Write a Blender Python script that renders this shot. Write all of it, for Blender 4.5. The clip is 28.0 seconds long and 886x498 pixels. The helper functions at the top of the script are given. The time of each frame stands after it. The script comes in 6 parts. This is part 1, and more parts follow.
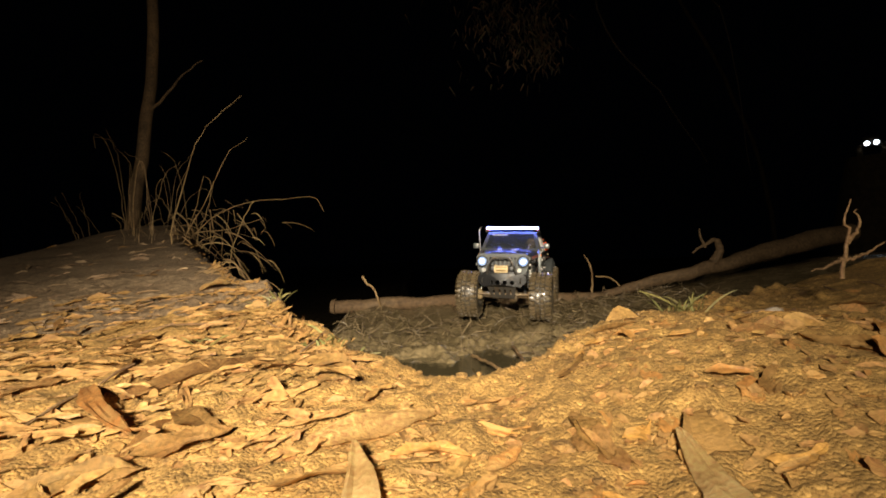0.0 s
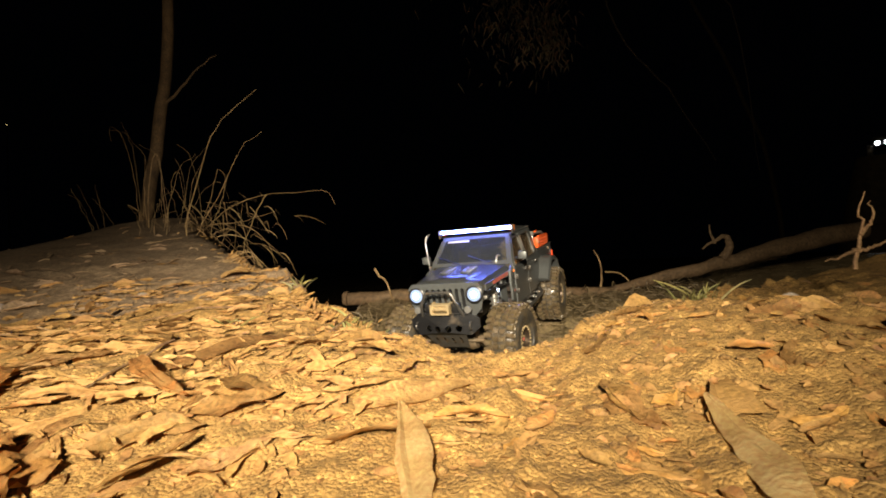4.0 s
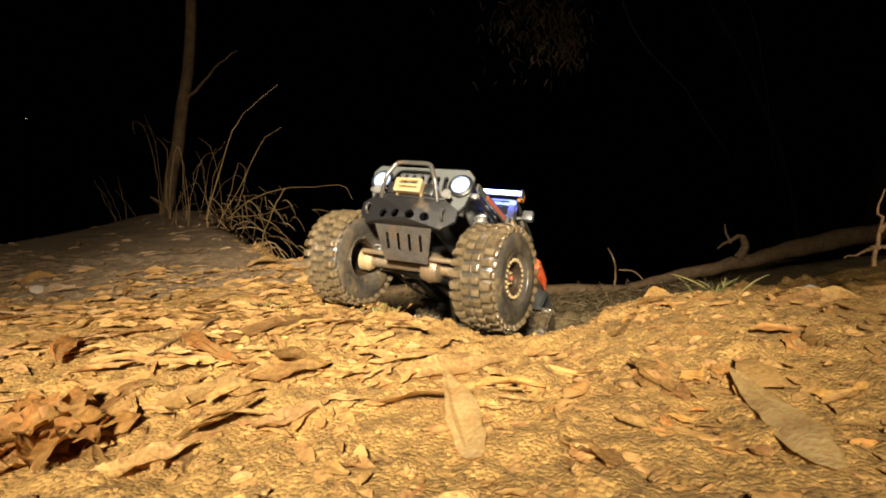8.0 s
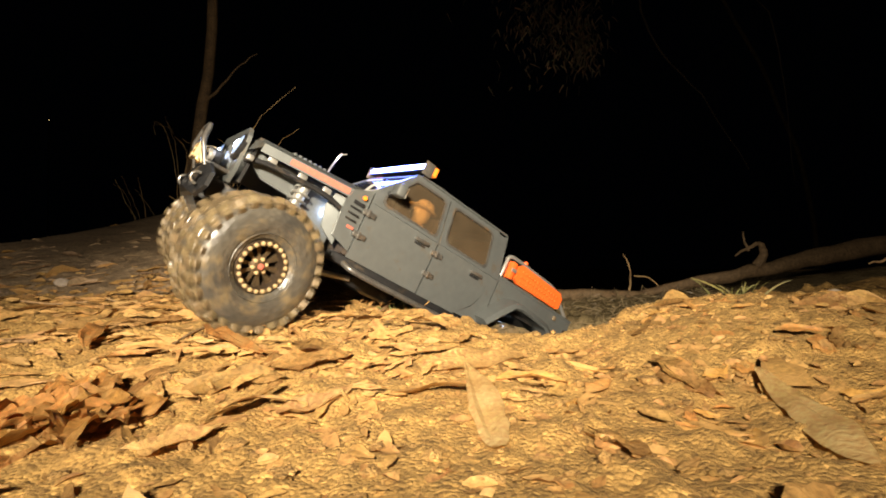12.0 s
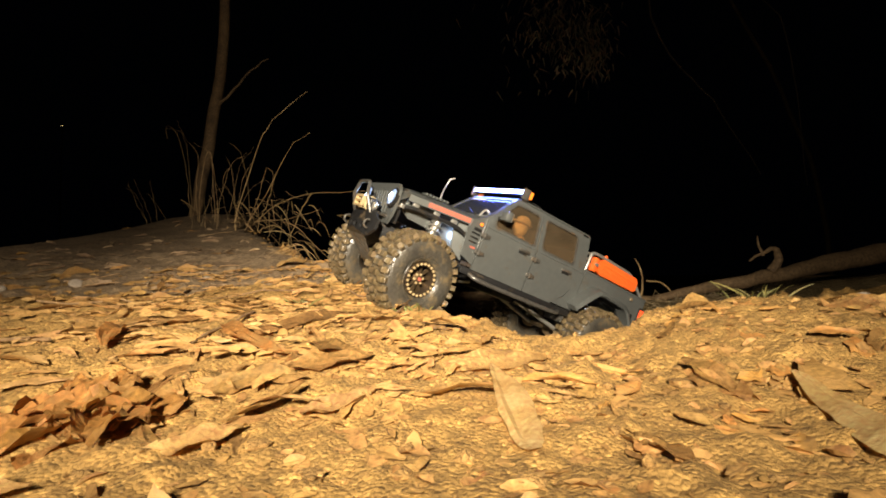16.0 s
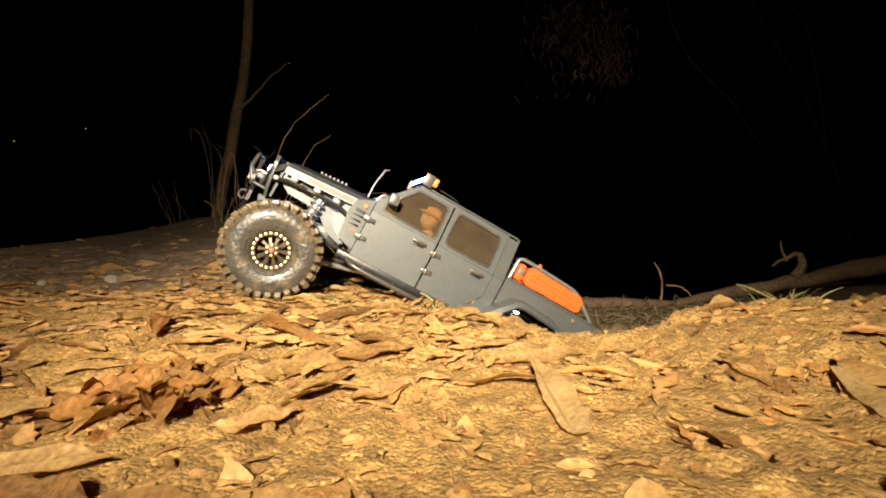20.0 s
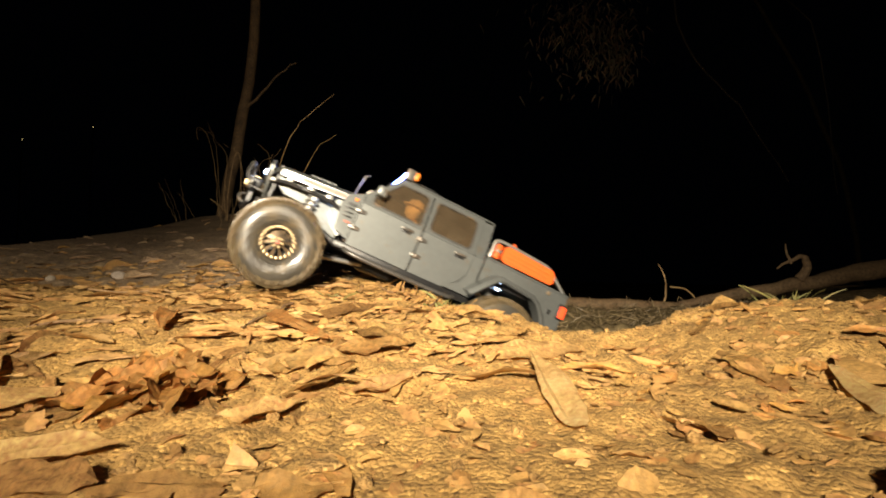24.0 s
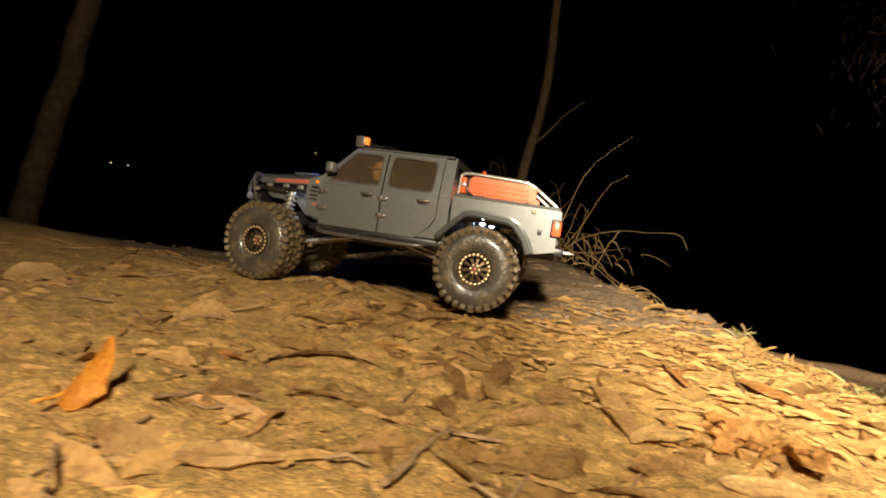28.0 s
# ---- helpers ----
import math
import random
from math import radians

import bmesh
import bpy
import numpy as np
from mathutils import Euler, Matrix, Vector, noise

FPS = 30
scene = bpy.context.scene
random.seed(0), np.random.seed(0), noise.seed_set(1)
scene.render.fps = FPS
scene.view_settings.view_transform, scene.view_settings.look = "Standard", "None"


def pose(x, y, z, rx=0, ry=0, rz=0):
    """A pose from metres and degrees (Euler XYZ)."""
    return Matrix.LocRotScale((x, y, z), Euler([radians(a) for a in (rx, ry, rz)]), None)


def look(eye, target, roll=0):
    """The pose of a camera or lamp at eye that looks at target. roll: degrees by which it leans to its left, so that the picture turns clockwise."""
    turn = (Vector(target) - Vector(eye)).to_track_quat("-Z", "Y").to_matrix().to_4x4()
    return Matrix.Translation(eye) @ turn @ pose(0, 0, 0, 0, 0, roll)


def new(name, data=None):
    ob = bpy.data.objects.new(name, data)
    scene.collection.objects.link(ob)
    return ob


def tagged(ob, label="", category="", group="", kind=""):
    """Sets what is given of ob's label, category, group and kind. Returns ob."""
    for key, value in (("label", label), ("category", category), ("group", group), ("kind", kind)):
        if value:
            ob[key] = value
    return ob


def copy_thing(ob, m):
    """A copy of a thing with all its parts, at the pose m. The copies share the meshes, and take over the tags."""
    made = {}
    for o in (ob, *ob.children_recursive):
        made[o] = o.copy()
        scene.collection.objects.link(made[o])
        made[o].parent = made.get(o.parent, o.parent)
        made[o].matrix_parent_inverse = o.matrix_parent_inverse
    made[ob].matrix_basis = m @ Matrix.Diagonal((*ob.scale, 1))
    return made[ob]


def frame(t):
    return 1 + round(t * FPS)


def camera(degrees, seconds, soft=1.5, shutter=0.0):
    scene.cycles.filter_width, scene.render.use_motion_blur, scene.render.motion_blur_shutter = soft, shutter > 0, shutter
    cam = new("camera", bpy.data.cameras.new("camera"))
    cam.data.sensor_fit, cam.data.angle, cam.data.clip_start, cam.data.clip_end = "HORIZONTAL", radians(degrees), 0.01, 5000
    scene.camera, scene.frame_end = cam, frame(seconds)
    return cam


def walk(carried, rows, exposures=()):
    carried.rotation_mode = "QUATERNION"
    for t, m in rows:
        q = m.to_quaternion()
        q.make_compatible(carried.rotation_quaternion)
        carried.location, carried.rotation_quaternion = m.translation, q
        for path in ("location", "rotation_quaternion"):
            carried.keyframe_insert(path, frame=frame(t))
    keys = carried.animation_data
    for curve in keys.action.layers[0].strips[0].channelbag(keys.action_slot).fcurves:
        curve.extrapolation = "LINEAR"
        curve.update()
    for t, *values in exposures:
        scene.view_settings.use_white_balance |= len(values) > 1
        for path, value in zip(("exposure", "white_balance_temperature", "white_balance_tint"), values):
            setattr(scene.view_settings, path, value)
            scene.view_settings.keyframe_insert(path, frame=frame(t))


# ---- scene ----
cam = camera(84.0, 28.0, soft=1.8, shutter=0.5)
# seconds, x, y, z, pitch, roll, yaw
PATH_ROWS = [
    (0.0, 0.0714, 0.0352, 0.1258, 0.93, 2.58, -3.67),
    (0.5, 0.0636, 0.0369, 0.1285, 0.60, 2.80, -3.96),
    (1.0, 0.0612, 0.0317, 0.1261, 0.51, 2.62, -3.81),
    (1.5, 0.0584, 0.0235, 0.1200, 0.58, 2.40, -3.65),
    (2.0, 0.0542, 0.0204, 0.1163, 0.70, 2.39, -3.55),
    (2.5, 0.0522, 0.0201, 0.1160, 0.66, 2.37, -3.34),
    (4.5, 0.0432, 0.0182, 0.1092, 0.70, 1.94, -3.04),
    (5.0, 0.0348, 0.0089, 0.1049, 0.59, 1.91, -2.74),
    (5.5, 0.0276, 0.0000, 0.1014, 0.40, 1.45, -2.64),
    (6.0, 0.0242, -0.0028, 0.1007, 0.41, 1.40, -2.57),
    (6.5, 0.0240, -0.0023, 0.1013, 0.42, 1.34, -2.57),
    (7.0, 0.0246, -0.0016, 0.1018, 0.50, 1.33, -2.50),
    (7.5, 0.0254, -0.0003, 0.1025, 0.54, 1.31, -2.32),
    (8.0, 0.0259, -0.0008, 0.1017, 0.53, 1.10, -2.01),
    (8.5, 0.0246, -0.0027, 0.0993, 0.51, 0.78, -1.89),
    (9.0, 0.0226, -0.0030, 0.0979, 0.49, 0.69, -1.60),
    (9.5, 0.0220, -0.0034, 0.0975, 0.58, 0.42, -1.28),
    (10.0, 0.0217, -0.0063, 0.0965, 0.46, 0.38, -1.14),
    (10.5, 0.0209, -0.0081, 0.0957, 0.40, 0.38, -1.04),
    (11.0, 0.0213, -0.0069, 0.0962, 0.64, 0.38, -1.03),
    (11.5, 0.0216, -0.0044, 0.0963, 0.98, 0.28, -0.93),
    (12.0, 0.0188, -0.0019, 0.0938, 1.15, 0.17, -0.63),
    (12.5, 0.0140, 0.0015, 0.0896, 1.43, -0.07, -0.05),
    (14.5, 0.0120, 0.0019, 0.0903, 1.40, -0.22, 0.21),
    (15.0, 0.0082, 0.0025, 0.0890, 1.46, -0.18, 0.38),
    (15.5, 0.0072, 0.0041, 0.0890, 1.49, -0.10, 0.30),
    (16.0, 0.0079, 0.0054, 0.0893, 1.76, -0.04, 0.20),
    (16.5, 0.0064, 0.0038, 0.0874, 1.61, -0.19, 0.39),
    (17.0, 0.0034, 0.0013, 0.0843, 1.65, -0.30, 0.58),
    (17.5, 0.0018, -0.0010, 0.0819, 1.52, -0.44, 0.94),
    (18.0, 0.0005, -0.0037, 0.0809, 1.43, -0.63, 1.08),
    (18.5, -0.0024, -0.0068, 0.0809, 1.68, -0.54, 1.05),
    (19.0, -0.0058, -0.0095, 0.0807, 1.58, -0.57, 1.01),
    (19.5, -0.0078, -0.0080, 0.0817, 1.79, -0.68, 1.35),
    (20.0, -0.0096, -0.0042, 0.0832, 2.16, -0.65, 1.78),
    (20.5, -0.0104, -0.0038, 0.0827, 1.85, -0.68, 1.76),
    (21.0, -0.0088, -0.0045, 0.0816, 1.79, -0.64, 1.68),
    (21.5, -0.0064, -0.0041, 0.0816, 1.85, -0.67, 1.52),
    (23.5, -0.0048, -0.0052, 0.0801, 2.12, -1.13, 2.25),
    (24.0, -0.0082, -0.0088, 0.0805, 2.23, -1.11, 2.24),
    (24.5, -0.0139, -0.0136, 0.0825, 2.27, -1.05, 2.24),
    (25.0, -0.0248, -0.0143, 0.0868, 2.75, -1.28, 3.32),
    (25.5, -0.0416, -0.0166, 0.0908, 3.44, -2.93, 6.71),
    (26.0, -0.0628, -0.0369, 0.0923, 2.67, -4.68, 11.06),
    (26.5, -0.0927, -0.0716, 0.0958, 2.33, -6.92, 15.29),
    (27.0, -0.1322, -0.1071, 0.1017, 2.21, -6.72, 20.55),
    (27.5, -0.1815, -0.1452, 0.1064, 2.33, -7.82, 24.44),
    (28.0, -0.2401, -0.1945, 0.1109, 2.24, -8.40, 26.62),
]
EXPO = [(0, -0.12), (2, -0.06), (6, 0.0), (25, -0.02), (26, 0.08), (27, 0.3), (28, 0.5)]
walk(cam, [(t, pose(x, y, z, 90 + pitch, roll, yaw)) for t, x, y, z, pitch, roll, yaw in PATH_ROWS], EXPO)

# ---- light: a night place lit by one work light behind the camera ----
world = bpy.data.worlds.new("night")
world.use_nodes = True
world.node_tree.nodes["Background"].inputs[0].default_value = (0.25, 0.35, 0.6, 1)
world.node_tree.nodes["Background"].inputs[1].default_value = 0.0006
scene.world = world


def lamp(name, kind, energy, colour, m, soft, cone=None):
    data = bpy.data.lights.new(name, kind)
    data.energy, data.color = energy, colour
    data.shadow_soft_size = soft
    if cone:
        data.spot_size, data.spot_blend = radians(cone), 1.0
    ob = new(name, data)
    ob.matrix_world = m
    return ob


lamp("work_light", "SPOT", 216.0, (1.0, 0.865, 0.66), look((-0.08, -0.60, 0.44), (0.0, 0.80, 0.29)), 0.045, 56)
lamp("work_light_spill", "POINT", 49.0, (1.0, 0.85, 0.63), pose(-0.08, -0.60, 0.50), 0.05)


# ---- materials ----
def material(name, colour, rough=0.6, metal=0.0, grain=0.0, scale=40.0, second=None, bump=0.0, bump_scale=300.0,
             coat=0.0, emit=None, strength=0.0, random_hue=0.0, wear=None, alpha=None):
    """A principled material with variation at two scales, an optional second colour in patches, and fine relief."""
    m = bpy.data.materials.new(name)
    m.use_nodes = True
    n, l = m.node_tree.nodes, m.node_tree.links
    b = n["Principled BSDF"]
    b.inputs["Base Color"].default_value = (*colour, 1)
    b.inputs["Roughness"].default_value = rough
    b.inputs["Metallic"].default_value = metal
    b.inputs["Coat Weight"].default_value = coat
    b.inputs["Coat Roughness"].default_value = 0.15
    co = n.new("ShaderNodeTexCoord")
    last = None
    if second or grain:
        big = n.new("ShaderNodeTexNoise")
        big.inputs["Scale"].default_value, big.inputs["Detail"].default_value = scale, 6
        l.new(co.outputs["Object"], big.inputs["Vector"])
        ramp = n.new("ShaderNodeValToRGB")
        ramp.color_ramp.elements[0].position, ramp.color_ramp.elements[1].position = 0.38, 0.66
        ramp.color_ramp.elements[0].color = (*colour, 1)
        ramp.color_ramp.elements[1].color = (*(second or [c * (1 - grain) for c in colour]), 1)
        l.new(big.outputs["Fac"], ramp.inputs["Fac"])
        fine = n.new("ShaderNodeTexNoise")
        fine.inputs["Scale"].default_value, fine.inputs["Detail"].default_value = scale * 9, 4
        l.new(co.outputs["Object"], fine.inputs["Vector"])
        mix = n.new("ShaderNodeMix")
        mix.data_type, mix.blend_type = "RGBA", "OVERLAY"
        mix.inputs[0].default_value = min(1.0, grain * 2)
        l.new(ramp.outputs["Color"], mix.inputs[6])
        l.new(fine.outputs["Fac"], mix.inputs[7])
        sat = n.new("ShaderNodeHueSaturation")
        l.new(mix.outputs[2], sat.inputs["Color"])
        last = sat
        if random_hue:
            info = n.new("ShaderNodeObjectInfo")
            isl = n.new("ShaderNodeNewGeometry")
            add = n.new("ShaderNodeMath")
            add.operation = "ADD"
            l.new(info.outputs["Random"], add.inputs[0])
            l.new(isl.outputs["Random Per Island"], add.inputs[1])
            frac = n.new("ShaderNodeMath")
            frac.operation = "FRACT"
            l.new(add.outputs[0], frac.inputs[0])
            val = n.new("ShaderNodeMapRange")
            val.inputs["To Min"].default_value, val.inputs["To Max"].default_value = 1 - random_hue, 1 + random_hue
            l.new(frac.outputs[0], val.inputs["Value"])
            l.new(val.outputs[0], sat.inputs["Value"])
            hue = n.new("ShaderNodeMapRange")
            hue.inputs["To Min"].default_value, hue.inputs["To Max"].default_value = 0.487, 0.503
            mul = n.new("ShaderNodeMath")
            mul.operation, mul.inputs[1].default_value = "MULTIPLY", 7.31
            l.new(frac.outputs[0], mul.inputs[0])
            fr2 = n.new("ShaderNodeMath")
            fr2.operation = "FRACT"
            l.new(mul.outputs[0], fr2.inputs[0])
            l.new(fr2.outputs[0], hue.inputs["Value"])
            l.new(hue.outputs[0], sat.inputs["Hue"])
        l.new(sat.outputs["Color"], b.inputs["Base Color"])
        rr = n.new("ShaderNodeMapRange")
        rr.inputs["To Min"].default_value, rr.inputs["To Max"].default_value = max(0.03, rough - 0.12), min(1, rough + 0.12)
        l.new(big.outputs["Fac"], rr.inputs["Value"])
        l.new(rr.outputs[0], b.inputs["Roughness"])
    if wear:
        colour2, amount, wscale, wrough = wear
        wn = n.new("ShaderNodeTexNoise")
        wn.inputs["Scale"].default_value, wn.inputs["Detail"].default_value, wn.inputs["Roughness"].default_value = wscale, 9, 0.7
        l.new(co.outputs["Object"], wn.inputs["Vector"])
        wr = n.new("ShaderNodeMapRange")
        wr.inputs["From Min"].default_value, wr.inputs["From Max"].default_value = 0.62 - amount * 0.3, 0.72 - amount * 0.2
        l.new(wn.outputs["Fac"], wr.inputs["Value"])
        wm = n.new("ShaderNodeMix")
        wm.data_type = "RGBA"
        l.new(wr.outputs[0], wm.inputs[0])
        if last:
            l.new(last.outputs["Color"], wm.inputs[6])
        else:
            wm.inputs[6].default_value = (*colour, 1)
        wm.inputs[7].default_value = (*colour2, 1)
        l.new(wm.outputs[2], b.inputs["Base Color"])
        wq = n.new("ShaderNodeMix")
        l.new(wr.outputs[0], wq.inputs[0])
        wq.inputs[2].default_value, wq.inputs[3].default_value = rough, wrough
        l.new(wq.outputs[0], b.inputs["Roughness"])
    if bump:
        bn = n.new("ShaderNodeTexNoise")
        bn.inputs["Scale"].default_value, bn.inputs["Detail"].default_value = bump_scale, 6
        l.new(co.outputs["Object"], bn.inputs["Vector"])
        bb = n.new("ShaderNodeBump")
        bb.inputs["Strength"].default_value, bb.inputs["Distance"].default_value = min(1.0, bump), 0.002
        l.new(bn.outputs["Fac"], bb.inputs["Height"])
        l.new(bb.outputs["Normal"], b.inputs["Normal"])
    if emit:
        b.inputs["Emission Color"].default_value = (*emit, 1)
        b.inputs["Emission Strength"].default_value = strength
    return m


def granular(name, colour, second, grain_size=0.0022):
    """Coarse sandy soil: patches of two tones, single grains of differing lightness, and relief of grains and crumbs."""
    m = material(name, colour, 0.85, grain=0.4, scale=11, second=second)
    n, l = m.node_tree.nodes, m.node_tree.links
    b = n["Principled BSDF"]
    co = n["Texture Coordinate"]
    cells = n.new("ShaderNodeTexVoronoi")
    cells.inputs["Scale"].default_value = 1 / grain_size
    l.new(co.outputs["Object"], cells.inputs["Vector"])
    tone = n.new("ShaderNodeSeparateColor")
    l.new(cells.outputs["Color"], tone.inputs[0])
    curve = n.new("ShaderNodeValToRGB")
    e = curve.color_ramp.elements
    e[0].position, e[0].color = 0.0, (0.55, 0.52, 0.50, 1)
    e[1].position, e[1].color = 1.0, (1.6, 1.65, 1.75, 1)
    for pos, c in ((0.25, 0.88), (0.90, 1.08)):
        s = e.new(pos)
        s.color = (c, c, c, 1)
    l.new(tone.outputs[0], curve.inputs["Fac"])
    mul = n.new("ShaderNodeMix")
    mul.data_type, mul.blend_type = "RGBA", "MULTIPLY"
    mul.inputs[0].default_value = 1.0
    l.new(b.inputs["Base Color"].links[0].from_socket, mul.inputs[6])
    l.new(curve.outputs["Color"], mul.inputs[7])
    l.new(mul.outputs[2], b.inputs["Base Color"])
    crumbs = n.new("ShaderNodeTexNoise")
    crumbs.inputs["Scale"].default_value, crumbs.inputs["Detail"].default_value, crumbs.inputs["Roughness"].default_value = 400, 8, 0.7
    l.new(co.outputs["Object"], crumbs.inputs["Vector"])
    b1, b2 = n.new("ShaderNodeBump"), n.new("ShaderNodeBump")
    b1.inputs["Strength"].default_value, b1.inputs["Distance"].default_value = 1.0, 0.0014
    b2.inputs["Strength"].default_value, b2.inputs["Distance"].default_value = 0.9, 0.0012
    b2.invert = True
    l.new(crumbs.outputs["Fac"], b1.inputs["Height"])
    l.new(cells.outputs["Distance"], b2.inputs["Height"])
    l.new(b1.outputs["Normal"], b2.inputs["Normal"])
    l.new(b2.outputs["Normal"], b.inputs["Normal"])
    return m


SOIL = granular("sandy_soil", (0.49, 0.290, 0.086), (0.42, 0.242, 0.069))
LEAF = material("dry_leaf", (0.43, 0.25, 0.077), 0.66, grain=0.6, scale=34, second=(0.30, 0.160, 0.046), wear=((0.44, 0.255, 0.082), 0.55, 85, 0.9), bump=0.5, bump_scale=330, random_hue=0.2)
BROAD_LEAF = material("broad_dry_leaf", (0.44, 0.262, 0.082), 0.66, grain=0.6, scale=38, second=(0.31, 0.158, 0.045), wear=((0.46, 0.27, 0.092), 0.45, 85, 0.9), bump=0.5, bump_scale=330, random_hue=0.2)
BARK = material("bark", (0.15, 0.095, 0.045), 0.85, grain=0.5, scale=18, second=(0.08, 0.05, 0.026), bump=1.0, bump_scale=120)
PAINT = material("grey_paint", (0.15, 0.16, 0.157), 0.46, metal=0.5, coat=0.7, grain=0.07, scale=14, wear=((0.15, 0.125, 0.09), 0.10, 40, 0.55), bump=0.04, bump_scale=500)
RUBBER = material("muddy_rubber", (0.080, 0.071, 0.056), 0.30, grain=0.3, scale=40, coat=0.6, second=(0.048, 0.044, 0.038), wear=((0.15, 0.112, 0.062), 0.42, 60, 0.4), bump=0.7, bump_scale=210)
MUDDY_LUG = material("muddy_lug", (0.165, 0.122, 0.060), 0.34, grain=0.35, scale=40, coat=0.5, second=(0.072, 0.060, 0.042), wear=((0.20, 0.145, 0.075), 0.4, 60, 0.5), bump=0.7, bump_scale=210, random_hue=0.25)

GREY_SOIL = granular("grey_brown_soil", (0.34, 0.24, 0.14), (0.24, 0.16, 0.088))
GREY_LEAF = material("dusty_grey_leaf", (0.44, 0.315, 0.185), 0.75, grain=0.4, scale=26, second=(0.33, 0.22, 0.12), bump=0.6, bump_scale=160, random_hue=0.22)
PALE_LEAF = material("pale_dry_leaf", (0.46, 0.282, 0.094), 0.62, grain=0.5, scale=32, second=(0.34, 0.195, 0.068), bump=0.5, bump_scale=330, wear=((0.40, 0.235, 0.085), 0.5, 60, 0.9), random_hue=0.2)
GUM_LEAF = material("pale_gum_leaf", (0.66, 0.45, 0.175), 0.58, grain=0.5, scale=36, second=(0.50, 0.305, 0.105), bump=0.5, bump_scale=330, wear=((0.58, 0.36, 0.135), 0.4, 75, 0.9), random_hue=0.14)
STRAW_LEAF = material("straw_gum_leaf", (0.80, 0.60, 0.29), 0.55, grain=0.35, scale=36, second=(0.68, 0.48, 0.20), bump=0.4, bump_scale=330, wear=((0.55, 0.34, 0.13), 0.3, 75, 0.8))
RUST_LEAF = material("rust_leaf", (0.55, 0.30, 0.078), 0.62, grain=0.45, scale=30, second=(0.45, 0.22, 0.052), wear=((0.50, 0.295, 0.10), 0.5, 60, 0.9), bump=0.5, bump_scale=330, random_hue=0.2)
ORANGE_LEAF = material("orange_leaf", (0.88, 0.40, 0.05), 0.5, grain=0.25, scale=40, second=(0.70, 0.28, 0.03), bump=0.3, bump_scale=220)
LOGWOOD = material("weathered_log", (0.17, 0.11, 0.056), 0.8, grain=0.5, scale=12, second=(0.14, 0.085, 0.042), bump=0.9, bump_scale=90)
DEBRIS = material("muddy_debris", (0.27, 0.205, 0.11), 0.42, grain=0.4, scale=30, second=(0.14, 0.105, 0.058), random_hue=0.4)
TWIG = material("dry_twig", (0.34, 0.22, 0.105), 0.75, grain=0.4, scale=25, second=(0.20, 0.12, 0.055), bump=0.6, bump_scale=250, random_hue=0.3)
CANE = material("dry_cane", (0.455, 0.312, 0.137), 0.65, grain=0.35, scale=22, second=(0.19, 0.12, 0.05), bump=0.4, bump_scale=200, random_hue=0.35)
GREEN = material("grass_blade", (0.19, 0.19, 0.06), 0.6, grain=0.3, scale=30, second=(0.26, 0.22, 0.07), random_hue=0.3)
FOLIAGE = material("dull_foliage", (0.14, 0.075, 0.035), 0.7, grain=0.3, scale=20, second=(0.05, 0.06, 0.03), random_hue=0.4)
MUD = material("wet_mud", (0.19, 0.145, 0.075), 0.26, grain=0.5, scale=16, second=(0.31, 0.235, 0.125), bump=1.0, bump_scale=150)
# bark at half its lightness: the night's dimness far off, put into the colour
DIMMED_BARK = material("dark_bark", (0.07, 0.045, 0.024), 0.9, grain=0.5, scale=18, second=(0.035, 0.024, 0.014), bump=1.0, bump_scale=120)
WATER = material("murky_water", (0.13, 0.105, 0.055), 0.09, bump=0.25, bump_scale=45)
CLOD = granular("soil_clod", (0.46, 0.272, 0.09), (0.34, 0.192, 0.06), 0.0016)
STONE = material("pale_stone", (0.52, 0.44, 0.34), 0.7, grain=0.3, scale=60, bump=0.4, bump_scale=300, random_hue=0.15)
BLACK = material("black_plastic", (0.016, 0.016, 0.017), 0.38, grain=0.3, scale=40, wear=((0.075, 0.056, 0.036), 0.22, 40, 0.5), bump=0.15, bump_scale=500)
STEEL = material("brushed_steel", (0.50, 0.49, 0.46), 0.34, metal=0.7, grain=0.2, scale=60, wear=((0.20, 0.13, 0.07), 0.25, 40, 0.7))
MUDDY = material("muddy_steel", (0.27, 0.21, 0.14), 0.35, metal=0.4, grain=0.3, scale=40, wear=((0.26, 0.17, 0.085), 0.6, 30, 0.6), bump=0.3, bump_scale=300)
BRASS = material("brass", (0.72, 0.55, 0.30), 0.35, metal=0.45, grain=0.2, scale=60)
BRONZE = material("dark_bronze_rim", (0.085, 0.06, 0.04), 0.35, metal=0.6, grain=0.3, scale=60, wear=((0.2, 0.13, 0.06), 0.25, 60, 0.6))
SPOKE = material("bronze_spoke", (0.15, 0.105, 0.06), 0.35, metal=0.6, grain=0.3, scale=60, wear=((0.2, 0.13, 0.06), 0.25, 60, 0.6))
ORANGE = material("orange_plastic", (0.85, 0.13, 0.02), 0.45, grain=0.1, scale=60, bump=0.05, bump_scale=400)
DECAL = material("faded_red_decal", (0.46, 0.11, 0.075), 0.5, grain=0.25, scale=80, second=(0.4, 0.12, 0.08))
WHITE = material("white_print", (0.75, 0.75, 0.73), 0.5, grain=0.1, scale=80)
CLOTH = material("tan_figure", (0.78, 0.50, 0.20), 0.8, grain=0.2, scale=80)
SEAT = material("dark_interior", (0.05, 0.035, 0.025), 0.8, grain=0.3, scale=60)
BAR_GLOW = material("light_bar_glow", (0.8, 0.85, 1.0), 0.3, emit=(0.11, 0.18, 1.0), strength=80.0)
